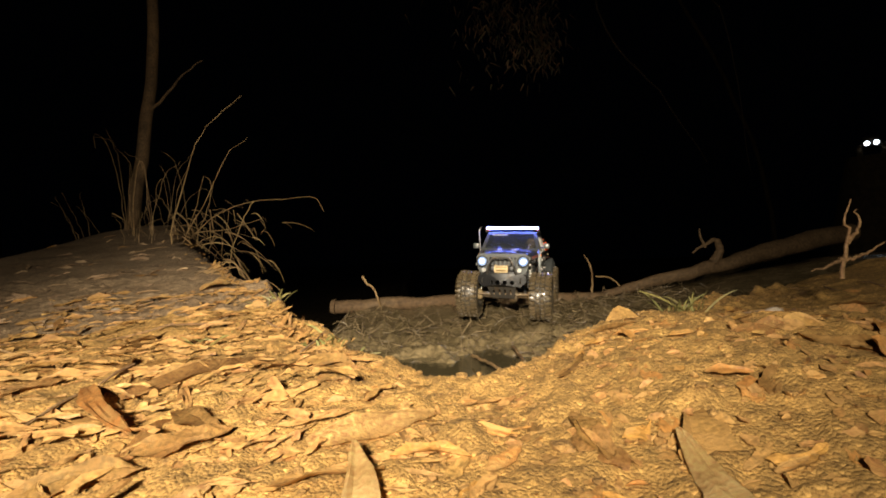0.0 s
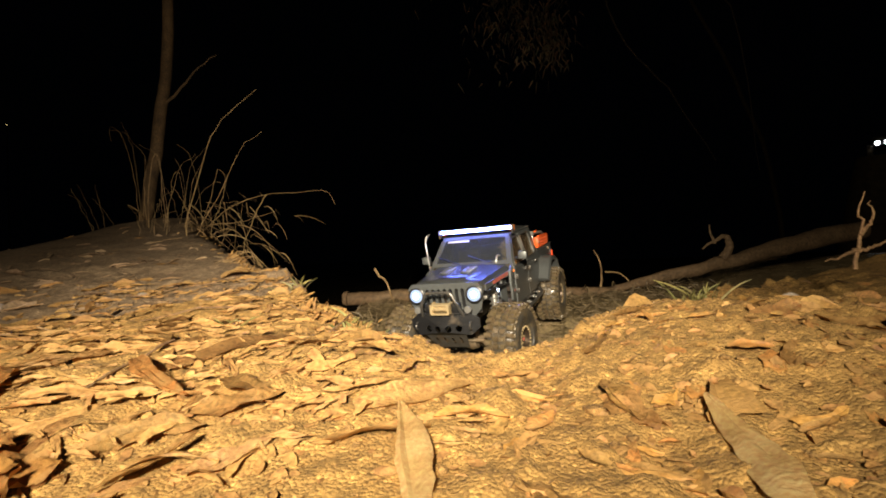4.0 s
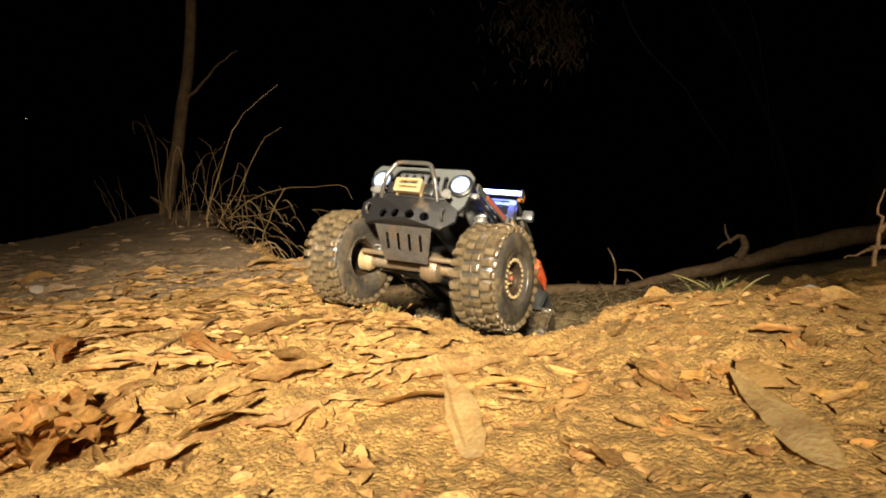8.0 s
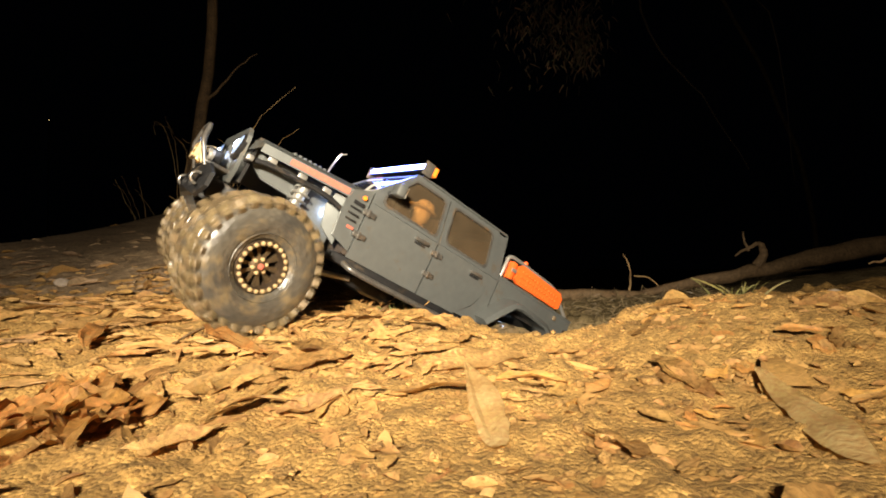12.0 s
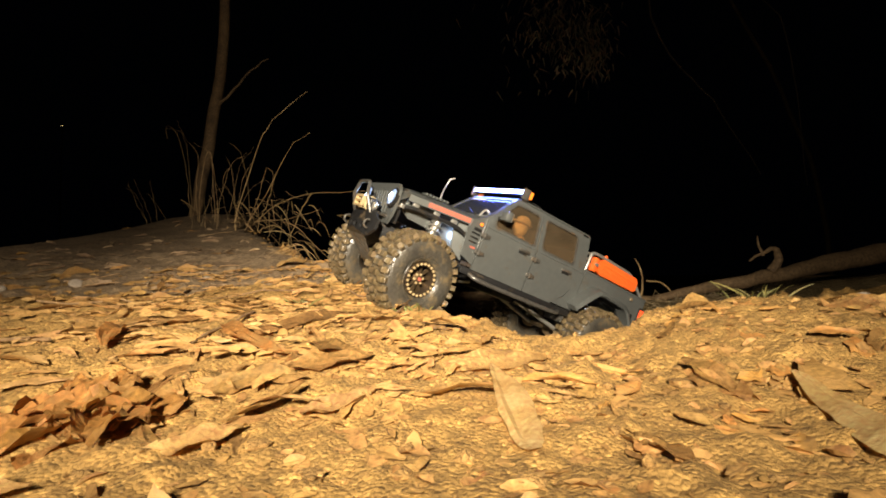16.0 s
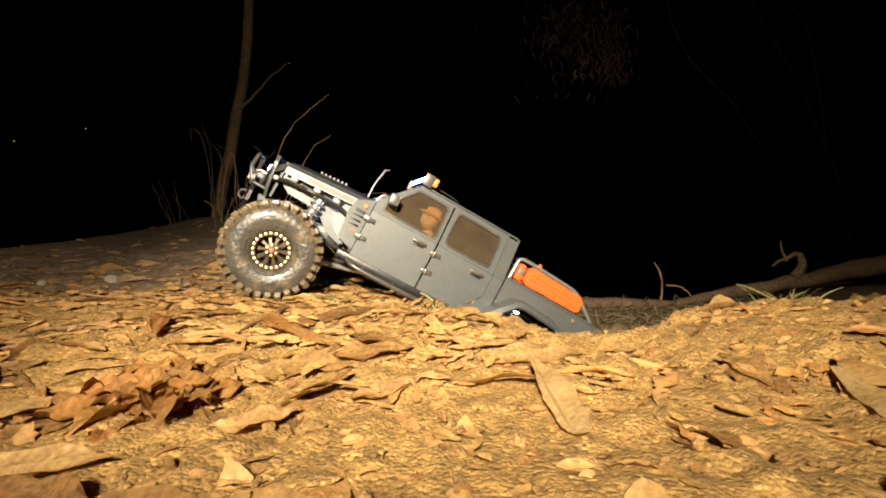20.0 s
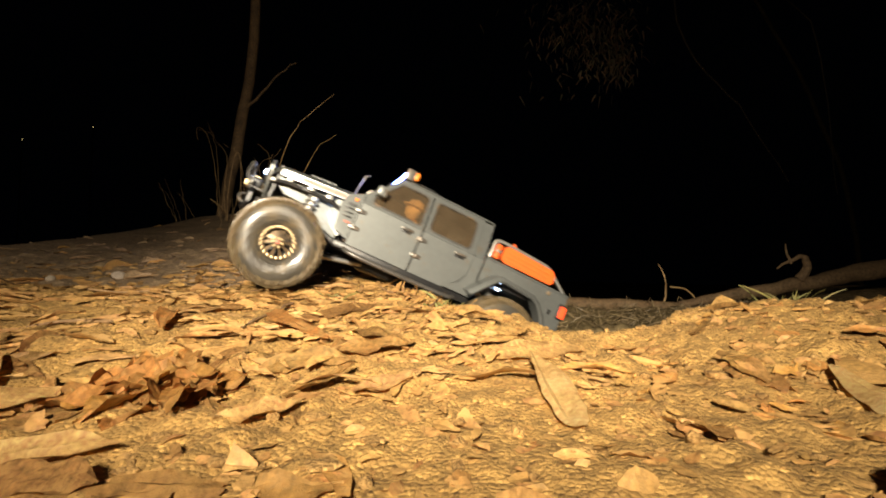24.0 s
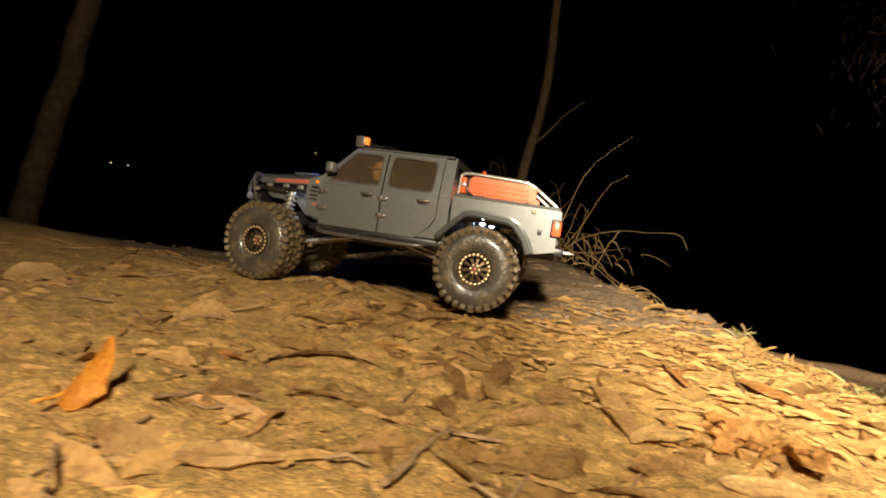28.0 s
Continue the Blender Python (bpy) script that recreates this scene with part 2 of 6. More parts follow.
HEAD_GLOW = material("headlight_glow", (0.2, 0.25, 0.36), 0.10, emit=(0.40, 0.58, 1.0), strength=0.75)
CORE_GLOW = material("headlight_core", (0.8, 0.85, 1.0), 0.2, emit=(0.45, 0.62, 1.0), strength=45.0)
DARK_STEEL = material("dark_worn_steel", (0.17, 0.16, 0.145), 0.3, metal=0.6, grain=0.3, scale=60, wear=((0.20, 0.13, 0.07), 0.3, 40, 0.6))
ROCK_GLOW = material("well_light_glow", (0.8, 0.85, 1.0), 0.2, emit=(0.5, 0.66, 1.0), strength=40.0)
TAIL_GLOW = material("tail_light_glow", (0.8, 0.05, 0.02), 0.3, emit=(1.0, 0.10, 0.02), strength=1.3)
MARK_GLOW = material("amber_marker", (0.8, 0.2, 0.02), 0.3, emit=(1.0, 0.25, 0.03), strength=0.6)
FAR_GLOW = material("distant_light", (1, 1, 1), 0.3, emit=(0.85, 0.93, 1.0), strength=9.0)
SPARK_GLOW = material("distant_amber_light", (1, 1, 1), 0.3, emit=(1.0, 0.75, 0.3), strength=1.6)


def glass(name, tint, rough, mix):
    """Thin tinted glazing: part clear, part dusty gloss."""
    m = bpy.data.materials.new(name)
    m.use_nodes = True
    n, l = m.node_tree.nodes, m.node_tree.links
    b = n["Principled BSDF"]
    b.inputs["Base Color"].default_value = (*tint, 1)
    b.inputs["Roughness"].default_value = rough
    clear = n.new("ShaderNodeBsdfTransparent")
    clear.inputs[0].default_value = (0.78, 0.66, 0.52, 1)
    dust = n.new("ShaderNodeTexNoise")
    dust.inputs["Scale"].default_value, dust.inputs["Detail"].default_value = 45, 6
    co = n.new("ShaderNodeTexCoord")
    l.new(co.outputs["Object"], dust.inputs["Vector"])
    rng = n.new("ShaderNodeMapRange")
    rng.inputs["To Min"].default_value, rng.inputs["To Max"].default_value = mix - 0.15, mix + 0.2
    l.new(dust.outputs["Fac"], rng.inputs["Value"])
    blend = n.new("ShaderNodeMixShader")
    l.new(rng.outputs[0], blend.inputs[0])
    l.new(clear.outputs[0], blend.inputs[1])
    l.new(b.outputs[0], blend.inputs[2])
    l.new(blend.outputs[0], n["Material Output"].inputs["Surface"])
    return m


SCREEN = glass("dusty_windscreen", (0.05, 0.055, 0.062), 0.10, 0.40)
SCREEN.node_tree.nodes["Transparent BSDF"].inputs[0].default_value = (0.50, 0.54, 0.58, 1)
GLASS = glass("dusty_window", (0.085, 0.065, 0.042), 0.18, 0.40)


# ---- mesh helpers ----
def smooth(a, b, v):
    t = np.clip((v - a) / (b - a), 0, 1)
    return t * t * (3 - 2 * t)


def part(name, bm, mat, parent=None, label="", m=None, flat=False):
    """Links a bmesh as one mesh object under a thing or a part."""
    me = bpy.data.meshes.new(name)
    bmesh.ops.recalc_face_normals(bm, faces=bm.faces[:])
    bm.to_mesh(me)
    bm.free()
    me.materials.append(mat)
    if not flat:
        me.polygons.foreach_set("use_smooth", np.ones(len(me.polygons), bool))
        me.set_sharp_from_angle(angle=radians(38))
    ob = new(name, me)
    ob.parent = parent
    if m is not None:
        ob.matrix_basis = m
    return tagged(ob, label)


def share(ob, m, parent=None):
    """Another object on the same mesh."""
    o = new(ob.name.split(".")[0], ob.data)
    o.parent = parent or ob.parent
    o.matrix_basis = m
    return o


def block(x0, x1, y0, y1, z0, z1, bevel=0.0, bm=None):
    bm = bm or bmesh.new()
    made = bmesh.ops.create_cube(bm, size=1, matrix=Matrix.LocRotScale(((x0 + x1) / 2, (y0 + y1) / 2, (z0 + z1) / 2), None, (x1 - x0, y1 - y0, z1 - z0)))
    if bevel:
        edges = list({e for v in made["verts"] for e in v.link_edges})
        bmesh.ops.bevel(bm, geom=edges, offset=bevel, segments=2, affect="EDGES", profile=0.5)
    return bm


def tube(points, radii, sides=8, bm=None):
    bm = bm or bmesh.new()
    if not hasattr(radii, "__len__"):
        radii = [radii] * len(points)
    rings, pts = [], [Vector(p) for p in points]
    ref = None
    for k, p in enumerate(pts):
        d = (pts[min(len(pts) - 1, k + 1)] - pts[max(0, k - 1)]).normalized()
        if ref is None:
            ref = d.orthogonal().normalized()
        ref = (ref - d * ref.dot(d)).normalized()
        other = d.cross(ref)
        rings.append([bm.verts.new(p + radii[k] * (math.cos(2 * math.pi * s / sides) * ref + math.sin(2 * math.pi * s / sides) * other)) for s in range(sides)])
    for a, b in zip(rings, rings[1:]):
        for s in range(sides):
            bm.faces.new((a[s], a[(s + 1) % sides], b[(s + 1) % sides], b[s]))
    bm.faces.new(rings[0][::-1])
    bm.faces.new(rings[-1])
    return bm


def rounded(points, steps=5, reach=0.35):
    """A path with its inner corners rounded off."""
    pts = [Vector(p) for p in points]
    out = [pts[0]]
    for a, b, c in zip(pts, pts[1:], pts[2:]):
        p, q = b.lerp(a, reach), b.lerp(c, reach)
        for k in range(steps + 1):
            t = k / steps
            out.append((1 - t) ** 2 * p + 2 * t * (1 - t) * b + t * t * q)
    return out + [pts[-1]]


def curve_points(ctrl, n):
    """Points along a smooth curve through the control points."""
    c = [Vector(p) for p in ctrl]
    c = [c[0] * 2 - c[1]] + c + [c[-1] * 2 - c[-2]]
    out = []
    segs = len(c) - 3
    for k in range(n):
        u = k / (n - 1) * segs
        s = min(int(u), segs - 1)
        t = u - s
        a, b, d, e = c[s:s + 4]
        out.append(0.5 * ((2 * b) + (d - a) * t + (2 * a - 5 * b + 4 * d - e) * t * t + (3 * b - a - 3 * d + e) * t ** 3))
    return out


def lathe(profile, segments=40, bm=None, axis="y"):
    """Turns (radius, along) points round the y axis."""
    bm = bm or bmesh.new()
    rings = []
    for r, h in profile:
        ring = []
        for s in range(segments):
            a = 2 * math.pi * s / segments
            ring.append(bm.verts.new((r * math.cos(a), h, r * math.sin(a)) if axis == "y" else (h, r * math.cos(a), r * math.sin(a))))
        rings.append(ring)
    for a, b in zip(rings, rings[1:]):
        for s in range(segments):
            bm.faces.new((a[s], a[(s + 1) % segments], b[(s + 1) % segments], b[s]))
    if profile[0] != profile[-1]:
        bm.faces.new(rings[0])
        bm.faces.new(rings[-1])
    return bm


def disc(radius, thick, axis="x", segments=28):
    return lathe([(radius, 0), (radius, thick * 0.7), (radius * 0.86, thick)], segments, axis=axis)


def corners(x0, z0, x1, z1, r, n=3):
    """A rounded rectangle, as points."""
    out = []
    for cx, cz, a in ((x1 - r, z1 - r, 0), (x0 + r, z1 - r, 90), (x0 + r, z0 + r, 180), (x1 - r, z0 + r, 270)):
        for k in range(n + 1):
            t = radians(a + 90 * k / n)
            out.append((cx + r * math.cos(t), cz + r * math.sin(t)))
    return out


def sheet(outer, holes, place, thick, bm=None):
    """A plate with holes: outlines in two dimensions, laid in space by place(u, v, depth)."""
    bm = bm or bmesh.new()
    flat = bmesh.new()
    edges = []
    for loop in [outer, *holes]:
        vs = [flat.verts.new((u, v, 0)) for u, v in loop]
        edges += [flat.edges.new((vs[k], vs[(k + 1) % len(vs)])) for k in range(len(vs))]
    bmesh.ops.triangle_fill(flat, use_beauty=True, use_dissolve=False, edges=edges)
    flat.verts.index_update()
    front = [bm.verts.new(place(v.co.x, v.co.y, 0)) for v in flat.verts]
    back = [bm.verts.new(place(v.co.x, v.co.y, thick)) for v in flat.verts]
    for f in flat.faces:
        ids = [v.index for v in f.verts]
        bm.faces.new([front[k] for k in ids])
        bm.faces.new([back[k] for k in reversed(ids)])
    for e in flat.edges:
        if len(e.link_faces) == 1:
            a, b = e.verts[0].index, e.verts[1].index
            bm.faces.new((front[a], front[b], back[b], back[a]))
    flat.free()
    return bm


# ---- the crawler truck: x ahead, y to its left, z up, from the ground between its axles ----
AXLE_F, AXLE_R, TRACK, TYRE = 0.172, -0.178, 0.093, 0.0605
truck = tagged(new("toy_truck"), "dusty grey radio-controlled crawler pickup truck with muddy oversized tyres", "toy truck")


def side_y(z):
    """Half the cab's width at a height: upright doors, leaning windows."""
    return 0.084 - max(0.0, z - 0.163) * 0.26


def side_place(sign, proud=0.0):
    return lambda u, v, d: (u, sign * (side_y(v) + proud - d), v)


def build_cab(sign):
    side = "left" if sign > 0 else "right"
    lo = 0.098
    # doors with their window frames, split along the belt line so that they keep their fold
    for nm, x0, x1, win in (("front_door", -0.013, 0.084, [(-0.0075, 0.172), (-0.0045, 0.1690), (0.068, 0.1690), (0.0715, 0.1715), (0.0710, 0.1790), (0.0405, 0.2155), (0.036, 0.2170), (-0.0035, 0.2170), (-0.0075, 0.2135)]),
                            ("rear_door", -0.104, -0.0155, corners(-0.094, 0.169, -0.0225, 0.2170, 0.007))):
        low = [(x0, lo), (x1, lo), (x1, 0.1630), (x0, 0.1630)]
        if nm == "rear_door":
            low = [(x0 + 0.030, lo), (x1, lo), (x1, 0.1630), (x0, 0.1630), (x0, 0.132), (x0 + 0.008, 0.118)]
            high = [(x0, 0.1633), (x1, 0.1633), (x1, 0.2205), (x0, 0.2205)]
        else:
            high = [(x0, 0.1633), (x1, 0.1633), (x1, 0.1768), (0.0445, 0.2205), (x0, 0.2205)]
        bm = sheet(low, [], side_place(sign, 0.0012), 0.003)
        sheet(high, [win], side_place(sign, 0.0012), 0.003, bm)
        door = part(nm, bm, PAINT, truck)
        cx = sum(p[0] for p in win) / len(win)
        cz = sum(p[1] for p in win) / len(win)
        bm = sheet([(cx + (u - cx) * 1.0, cz + (v - cz) * 1.0) for u, v in win], [], side_place(sign, -0.0008), 0.0008)
        part("window_pane", bm, GLASS, door, "dusty brown-tinted window").visible_shadow = False
        ring = sheet([(cx + (u - cx) * 1.035, cz + (v - cz) * 1.06) for u, v in win], [[(cx + (u - cx) * 0.97, cz + (v - cz) * 0.95) for u, v in win]], side_place(sign, 0.0020), 0.0012)
        part("window_trim", ring, DARK_STEEL, door, "pale worn window trim")
        hx = x0 + 0.012
        bm = block(hx, hx + 0.020, sign * 0.0855, sign * 0.0895, 0.1525, 0.1570, 0.0012)
        part("handle", bm, DARK_STEEL, door, "worn dark door handle")
        bm = block(hx + 0.002, hx + 0.018, sign * 0.0848, sign * 0.0858, 0.1490, 0.1520, 0.0005)
        part("handle_recess", bm, BLACK, door, "dark handle recess")
        for hz in (0.150, 0.124):
            bm = block(x1 - 0.010, x1 + 0.006, sign * 0.0848, sign * 0.0882, hz - 0.003, hz + 0.003, 0.001)
            block(x1 - 0.002, x1 + 0.001, sign * 0.0848, sign * 0.0900, hz - 0.004, hz + 0.004, 0.0006, bm)
            part("hinge", bm, DARK_STEEL, door, "raised worn hinge")
    # cab side behind and below the doors
    bm = sheet([(-0.122, 0.100), (-0.0745, 0.100), (-0.097, 0.1165), (-0.105, 0.132), (-0.105, 0.1630), (-0.122, 0.1630)], [], side_place(sign), 0.004)
    part("cab_side", bm, PAINT, truck)
    bm = sheet([(-0.122, 0.1633), (-0.105, 0.1633), (-0.105, 0.2225), (-0.120, 0.2225)], [], side_place(sign), 0.004)
    part("rear_pillar", bm, PAINT, truck)
    bm = sheet([(-0.105, 0.2207), (0.043, 0.2207), (0.036, 0.2265), (-0.105, 0.2265)], [], side_place(sign), 0.004)
    part("roof_rail", bm, PAINT, truck)
    bm = sheet([(0.085, 0.104), (0.108, 0.112), (0.112, 0.150), (0.108, 0.166), (0.085, 0.1765)], [], side_place(sign), 0.004)
    part("cowl_side", bm, PAINT, truck)
    bm = block(-0.122, 0.100, sign * 0.066, sign * 0.0845, 0.088, 0.0985, 0.002)
    part("sill", bm, BLACK, truck, "mud-splashed black sill")
    bm = tube(rounded([(0.085, sign * 0.080, 0.092), (0.075, sign * 0.097, 0.086), (-0.085, sign * 0.097, 0.086), (-0.10, sign * 0.080, 0.092)]), 0.0032, 10)
    for k in range(4):
        tube([(0.06 - 0.045 * k, sign * 0.097, 0.086), (0.06 - 0.045 * k, sign * 0.070, 0.090)], 0.0024, 6, bm)
    part("rock_slider", bm, DARK_STEEL, truck, "scuffed dark steel rock slider")
    # mirror
    bm = block(0.062, 0.074, sign * 0.090, sign * 0.106, 0.180, 0.195, 0.003)
    mirror = part("mirror", bm, PAINT, truck, "black wing mirror")
    bm = tube([(0.070, sign * 0.083, 0.182), (0.069, sign * 0.093, 0.184)], 0.003, 8)
    part("mirror_arm", bm, BLACK, mirror)
    bm = block(0.0608, 0.0618, sign * 0.0915, sign * 0.1045, 0.1815, 0.1935, 0.0003)
    part("mirror_glass", bm, STEEL, mirror, "pale mirror face")
    # side marker, cowl vent and worn stickers
    bm = disc(0.0025, 0.0018, "y", 14)
    bmesh.ops.scale(bm, vec=(1, sign, 1), verts=bm.verts[:])
    part("marker", bm, MARK_GLOW, truck, "small amber side marker", pose(0.094, sign * 0.0842, 0.163))
    for k in range(3):
        bm = block(0.091, 0.105, sign * 0.0842, sign * 0.0852, 0.134 + 0.0065 * k, 0.1362 + 0.0065 * k, 0.0004)
        part("cowl_vent", bm, BLACK, truck, "dark slotted vent")
    bm = block(0.0905, 0.1035, sign * 0.0846, sign * 0.0850, 0.1525, 0.1565)
    part("sticker", bm, BLACK, truck, "small dark sticker")
    bm = block(0.0905, 0.099, sign * 0.0846, sign * 0.0850, 0.126, 0.129)
    part("sticker", bm, DECAL, truck, "small red sticker")


for s in (1, -1):
    build_cab(s)

bm = bmesh.new()
NX, NY = 12, 12
grid = []
for a in range(NX + 1):
    row = []
    for b in range(NY + 1):
        u, v = a / NX, b / NY * 2 - 1
        x = -0.121 + 0.158 * u
        edge = abs(v) ** 8
        z = 0.2295 - 0.0035 * edge - 0.004 * max(0, u - 0.92) / 0.08 - 0.005 * max(0, 0.06 - u) / 0.06 + 0.0008 * math.cos(v * 9)
        row.append(bm.verts.new((x, v * (0.0685 - 0.0 * u), z)))
    grid.append(row)
for a in range(NX):
    for b in range(NY):
        bm.faces.new((grid[a][b], grid[a + 1][b], grid[a + 1][b + 1], grid[a][b + 1]))
bmesh.ops.solidify(bm, geom=bm.faces[:], thickness=0.003)
part("roof", bm, PAINT, truck)
for s in (1, -1):
    part("roof_gutter", tube([(-0.118, s * 0.0690, 0.2262), (0.036, s * 0.0690, 0.2262)], 0.0014, 6), PAINT, truck)


def screen_place(u, v, d):
    """The windscreen's plane: u across, v up it."""
    return (0.0865 - (v * 0.0475) - d * 0.7, u * (1 - 0.15 * v), 0.1765 + v * 0.0500 + d * -0.6)


bm = sheet([(-0.0805, -0.02), (0.0805, -0.02), (0.079, 1.0), (-0.079, 1.0)], [[(-0.072, 0.10), (0.072, 0.10), (0.070, 0.90), (-0.070, 0.90)]], screen_place, 0.003)
frame_screen = part("windscreen_frame", bm, PAINT, truck)
bm = sheet([(-0.072, 0.10), (0.072, 0.10), (0.070, 0.90), (-0.070, 0.90)], [], lambda u, v, d: screen_place(u, v, d + 0.0012), 0.0008)
part("windscreen", bm, SCREEN, frame_screen, "dusty tinted windscreen").visible_shadow = False
for k in range(9):
    bm = sheet([(-0.064 + 0.0058 * k, 0.815), (-0.0597 + 0.0058 * k, 0.815), (-0.0597 + 0.0058 * k, 0.875), (-0.064 + 0.0058 * k, 0.875)], [], lambda u, v, d: screen_place(u, v, d + 0.0002), 0.0006)
    part("banner_mark", bm, WHITE, frame_screen, "worn white banner lettering bar")
for u0 in (0.045, -0.02):
    p = [screen_place(u0, 0.02, -0.003), screen_place(u0 - 0.02, 0.10, -0.003), screen_place(u0 - 0.052, 0.30, -0.002)]
    part("wiper", tube(p, 0.0011, 6), BLACK, truck, "thin black wiper")
bm = sheet(corners(-0.083, 0.100, 0.083, 0.163, 0.003), [], lambda u, v, d: (-0.1225 + d, u, v), 0.003)
sheet([(-0.083, 0.1633), (0.083, 0.1633), (0.067, 0.2265), (-0.067, 0.2265)], [corners(-0.05, 0.185, 0.05, 0.215, 0.006)], lambda u, v, d: (-0.1225 + d, u, v), 0.003, bm)
rear_wall = part("rear_wall", bm, PAINT, truck)
bm = sheet(corners(-0.05, 0.185, 0.05, 0.215, 0.006), [], lambda u, v, d: (-0.1212 + d, u, v), 0.0008)
part("rear_glass", bm, GLASS, rear_wall, "dusty rear cab window")
# interior: floor, seats, dashboard and steering wheel
part("cab_floor", block(-0.12, 0.088, -0.079, 0.079, 0.100, 0.110), SEAT, truck)
part("dashboard", block(0.060, 0.086, -0.078, 0.078, 0.150, 0.176, 0.004), SEAT, truck, "dark moulded dashboard")
for sx, sy in ((0.005, 0.038), (0.005, -0.038), (-0.085, 0.0)):
    w = 0.024 if sy else 0.066
    bm = block(sx - 0.02, sx + 0.022, sy - w, sy + w, 0.11, 0.138, 0.005)
    block(sx - 0.03, sx - 0.016, sy - w, sy + w, 0.13, 0.195, 0.005, bm)
    part("cab_seat", bm, SEAT, truck, "dark moulded seat")
bm = bmesh.new()
pts = [(0.047 + 0.004 * math.sin(a), 0.038 + 0.014 * math.cos(a), 0.176 + 0.013 * math.sin(a)) for a in [k * math.pi / 10 for k in range(21)]]
tube(pts, 0.0018, 6, bm)
part("steering_wheel", bm, BLACK, truck)

# bonnet with a raised middle, vents and faded side decals
bm = bmesh.new()
rows_h = []
for a in range(13):
    u = a / 12
    x = 0.086 + 0.131 * u
    half = 0.079 - 0.015 * u
    ring = []
    for b in range(17):
        v = b / 16 * 2 - 1
        e = abs(v)
        z = 0.1765 - 0.008 * u - 0.0035 * e * e - (0.010 * max(0, e - 0.9) / 0.1)
        z += 0.0035 * float(smooth(0.50, 0.38, e)) * float(smooth(0.0, 0.1, u)) * float(smooth(1.0, 0.75, u))
        z -= 0.009 * max(0, u - 0.93) / 0.07
        ring.append(bm.verts.new((x, v * half, z)))
    rows_h.append(ring)
for a in range(12):
    for b in range(16):
        bm.faces.new((rows_h[a][b], rows_h[a + 1][b], rows_h[a + 1][b + 1], rows_h[a][b + 1]))
bmesh.ops.solidify(bm, geom=bm.faces[:], thickness=0.0025)
bonnet = part("bonnet", bm, PAINT, truck)
for s in (1, -1):
    for k in range(7):
        bm = block(0.128 + 0.006 * k, 0.1315 + 0.006 * k, s * 0.020 - 0.009, s * 0.020 + 0.009, 0.174, 0.1775, 0.0008)
        part("bonnet_vent", bm, PAINT, bonnet, "glossy bonnet vent slat", pose(0, 0, 0.0032 - 0.0004 * k))
    bm = sheet([(0.106, 0.1570), (0.205, 0.1520), (0.205, 0.1610), (0.106, 0.1665)], [], lambda u, v, d: (u, s * (0.0795 - 0.115 * (u - 0.086) + 0.0012 - d), v), 0.002)
    skirt = part("bonnet_side", bm, PAINT, bonnet)
    bm = sheet([(0.110, 0.1585), (0.176, 0.1552), (0.176, 0.1612), (0.110, 0.1650)], [], lambda u, v, d: (u, s * (0.0795 - 0.115 * (u - 0.086) + 0.0018 - d), v), 0.0006)
    part("side_decal", bm, DECAL, bonnet, "faded red decal")
    bm = block(0.150, 0.170, s * 0.066, s * 0.073, 0.1445, 0.1475, 0.0008)
    part("latch", bm, BLACK, bonnet, "black bonnet latch")
    # trimmed inner wing, wing edge, spring leg and well light
    bm = sheet([(0.100, 0.100), (0.125, 0.108), (0.145, 0.128), (0.190, 0.130), (0.205, 0.140), (0.205, 0.152), (0.100, 0.160)], [], lambda u, v, d: (u, s * (0.052 - d), v), 0.003)
    part("inner_wing", bm, PAINT, truck, "mud-stained inner wing")
    # mud flap between wheel and cab, and the clips under the bonnet's edge
    bm = sheet([(0.098, 0.104), (0.116, 0.116), (0.122, 0.140), (0.118, 0.156), (0.100, 0.158)], [], lambda u, v, d: (u, s * (0.070 - 0.5 * max(0.0, u - 0.108) - d), v), 0.0025)
    part("wing_flap", bm, PAINT, truck, "mud-caked grey wing flap")
    for cx in (0.130, 0.158, 0.190):
        bm = block(cx - 0.005, cx + 0.005, s * (0.0775 - 0.115 * (cx - 0.086)), s * (0.0725 - 0.115 * (cx - 0.086)), 0.1475, 0.1545, 0.0015)
        part("wing_clip", bm, STEEL, truck, "worn metal clip under the bonnet edge")
    bm = tube(rounded([(0.098, s * 0.076, 0.138), (0.128, s * 0.074, 0.147), (0.196, s * 0.066, 0.145), (0.214, s * 0.060, 0.138)]), 0.0028, 8)
    part("wing_edge", bm, BLACK, truck, "cut-down black wing edge")
    for ax, top, lean in ((AXLE_F - 0.012, 0.142, -0.012), (AXLE_R + 0.012, 0.138, 0.014)):
        a, b = Vector((ax, s * 0.066, 0.066)), Vector((ax + lean, s * 0.060, top + 0.006))
        shock = part("shock_absorber", tube([a, a.lerp(b, 0.5), a.lerp(b, 0.5001), b], [0.0028, 0.0028, 0.0062, 0.0062], 10), STEEL, truck, "bright shock absorber")
        n = 90
        d = (b - a).normalized()
        e = d.orthogonal().normalized()
        f = d.cross(e)
        coil = [a.lerp(b, 0.12 + 0.8 * k / n) + 0.0088 * (math.cos(k * 2 * math.pi * 9 / n) * e + math.sin(k * 2 * math.pi * 9 / n) * f) for k in range(n + 1)]
        part("coil_spring", tube(coil, 0.0014, 6), STEEL, shock, "silver coil spring")
    bm = disc(0.0055, 0.003, "y", 16)
    bmesh.ops.scale(bm, vec=(1, s, 1), verts=bm.verts[:])
    part("well_light", bm, ROCK_GLOW, truck, "small blue-white wheel-well light", pose(0.112, s * 0.058, 0.134))
    bm = disc(0.0045, 0.003, "y", 16)
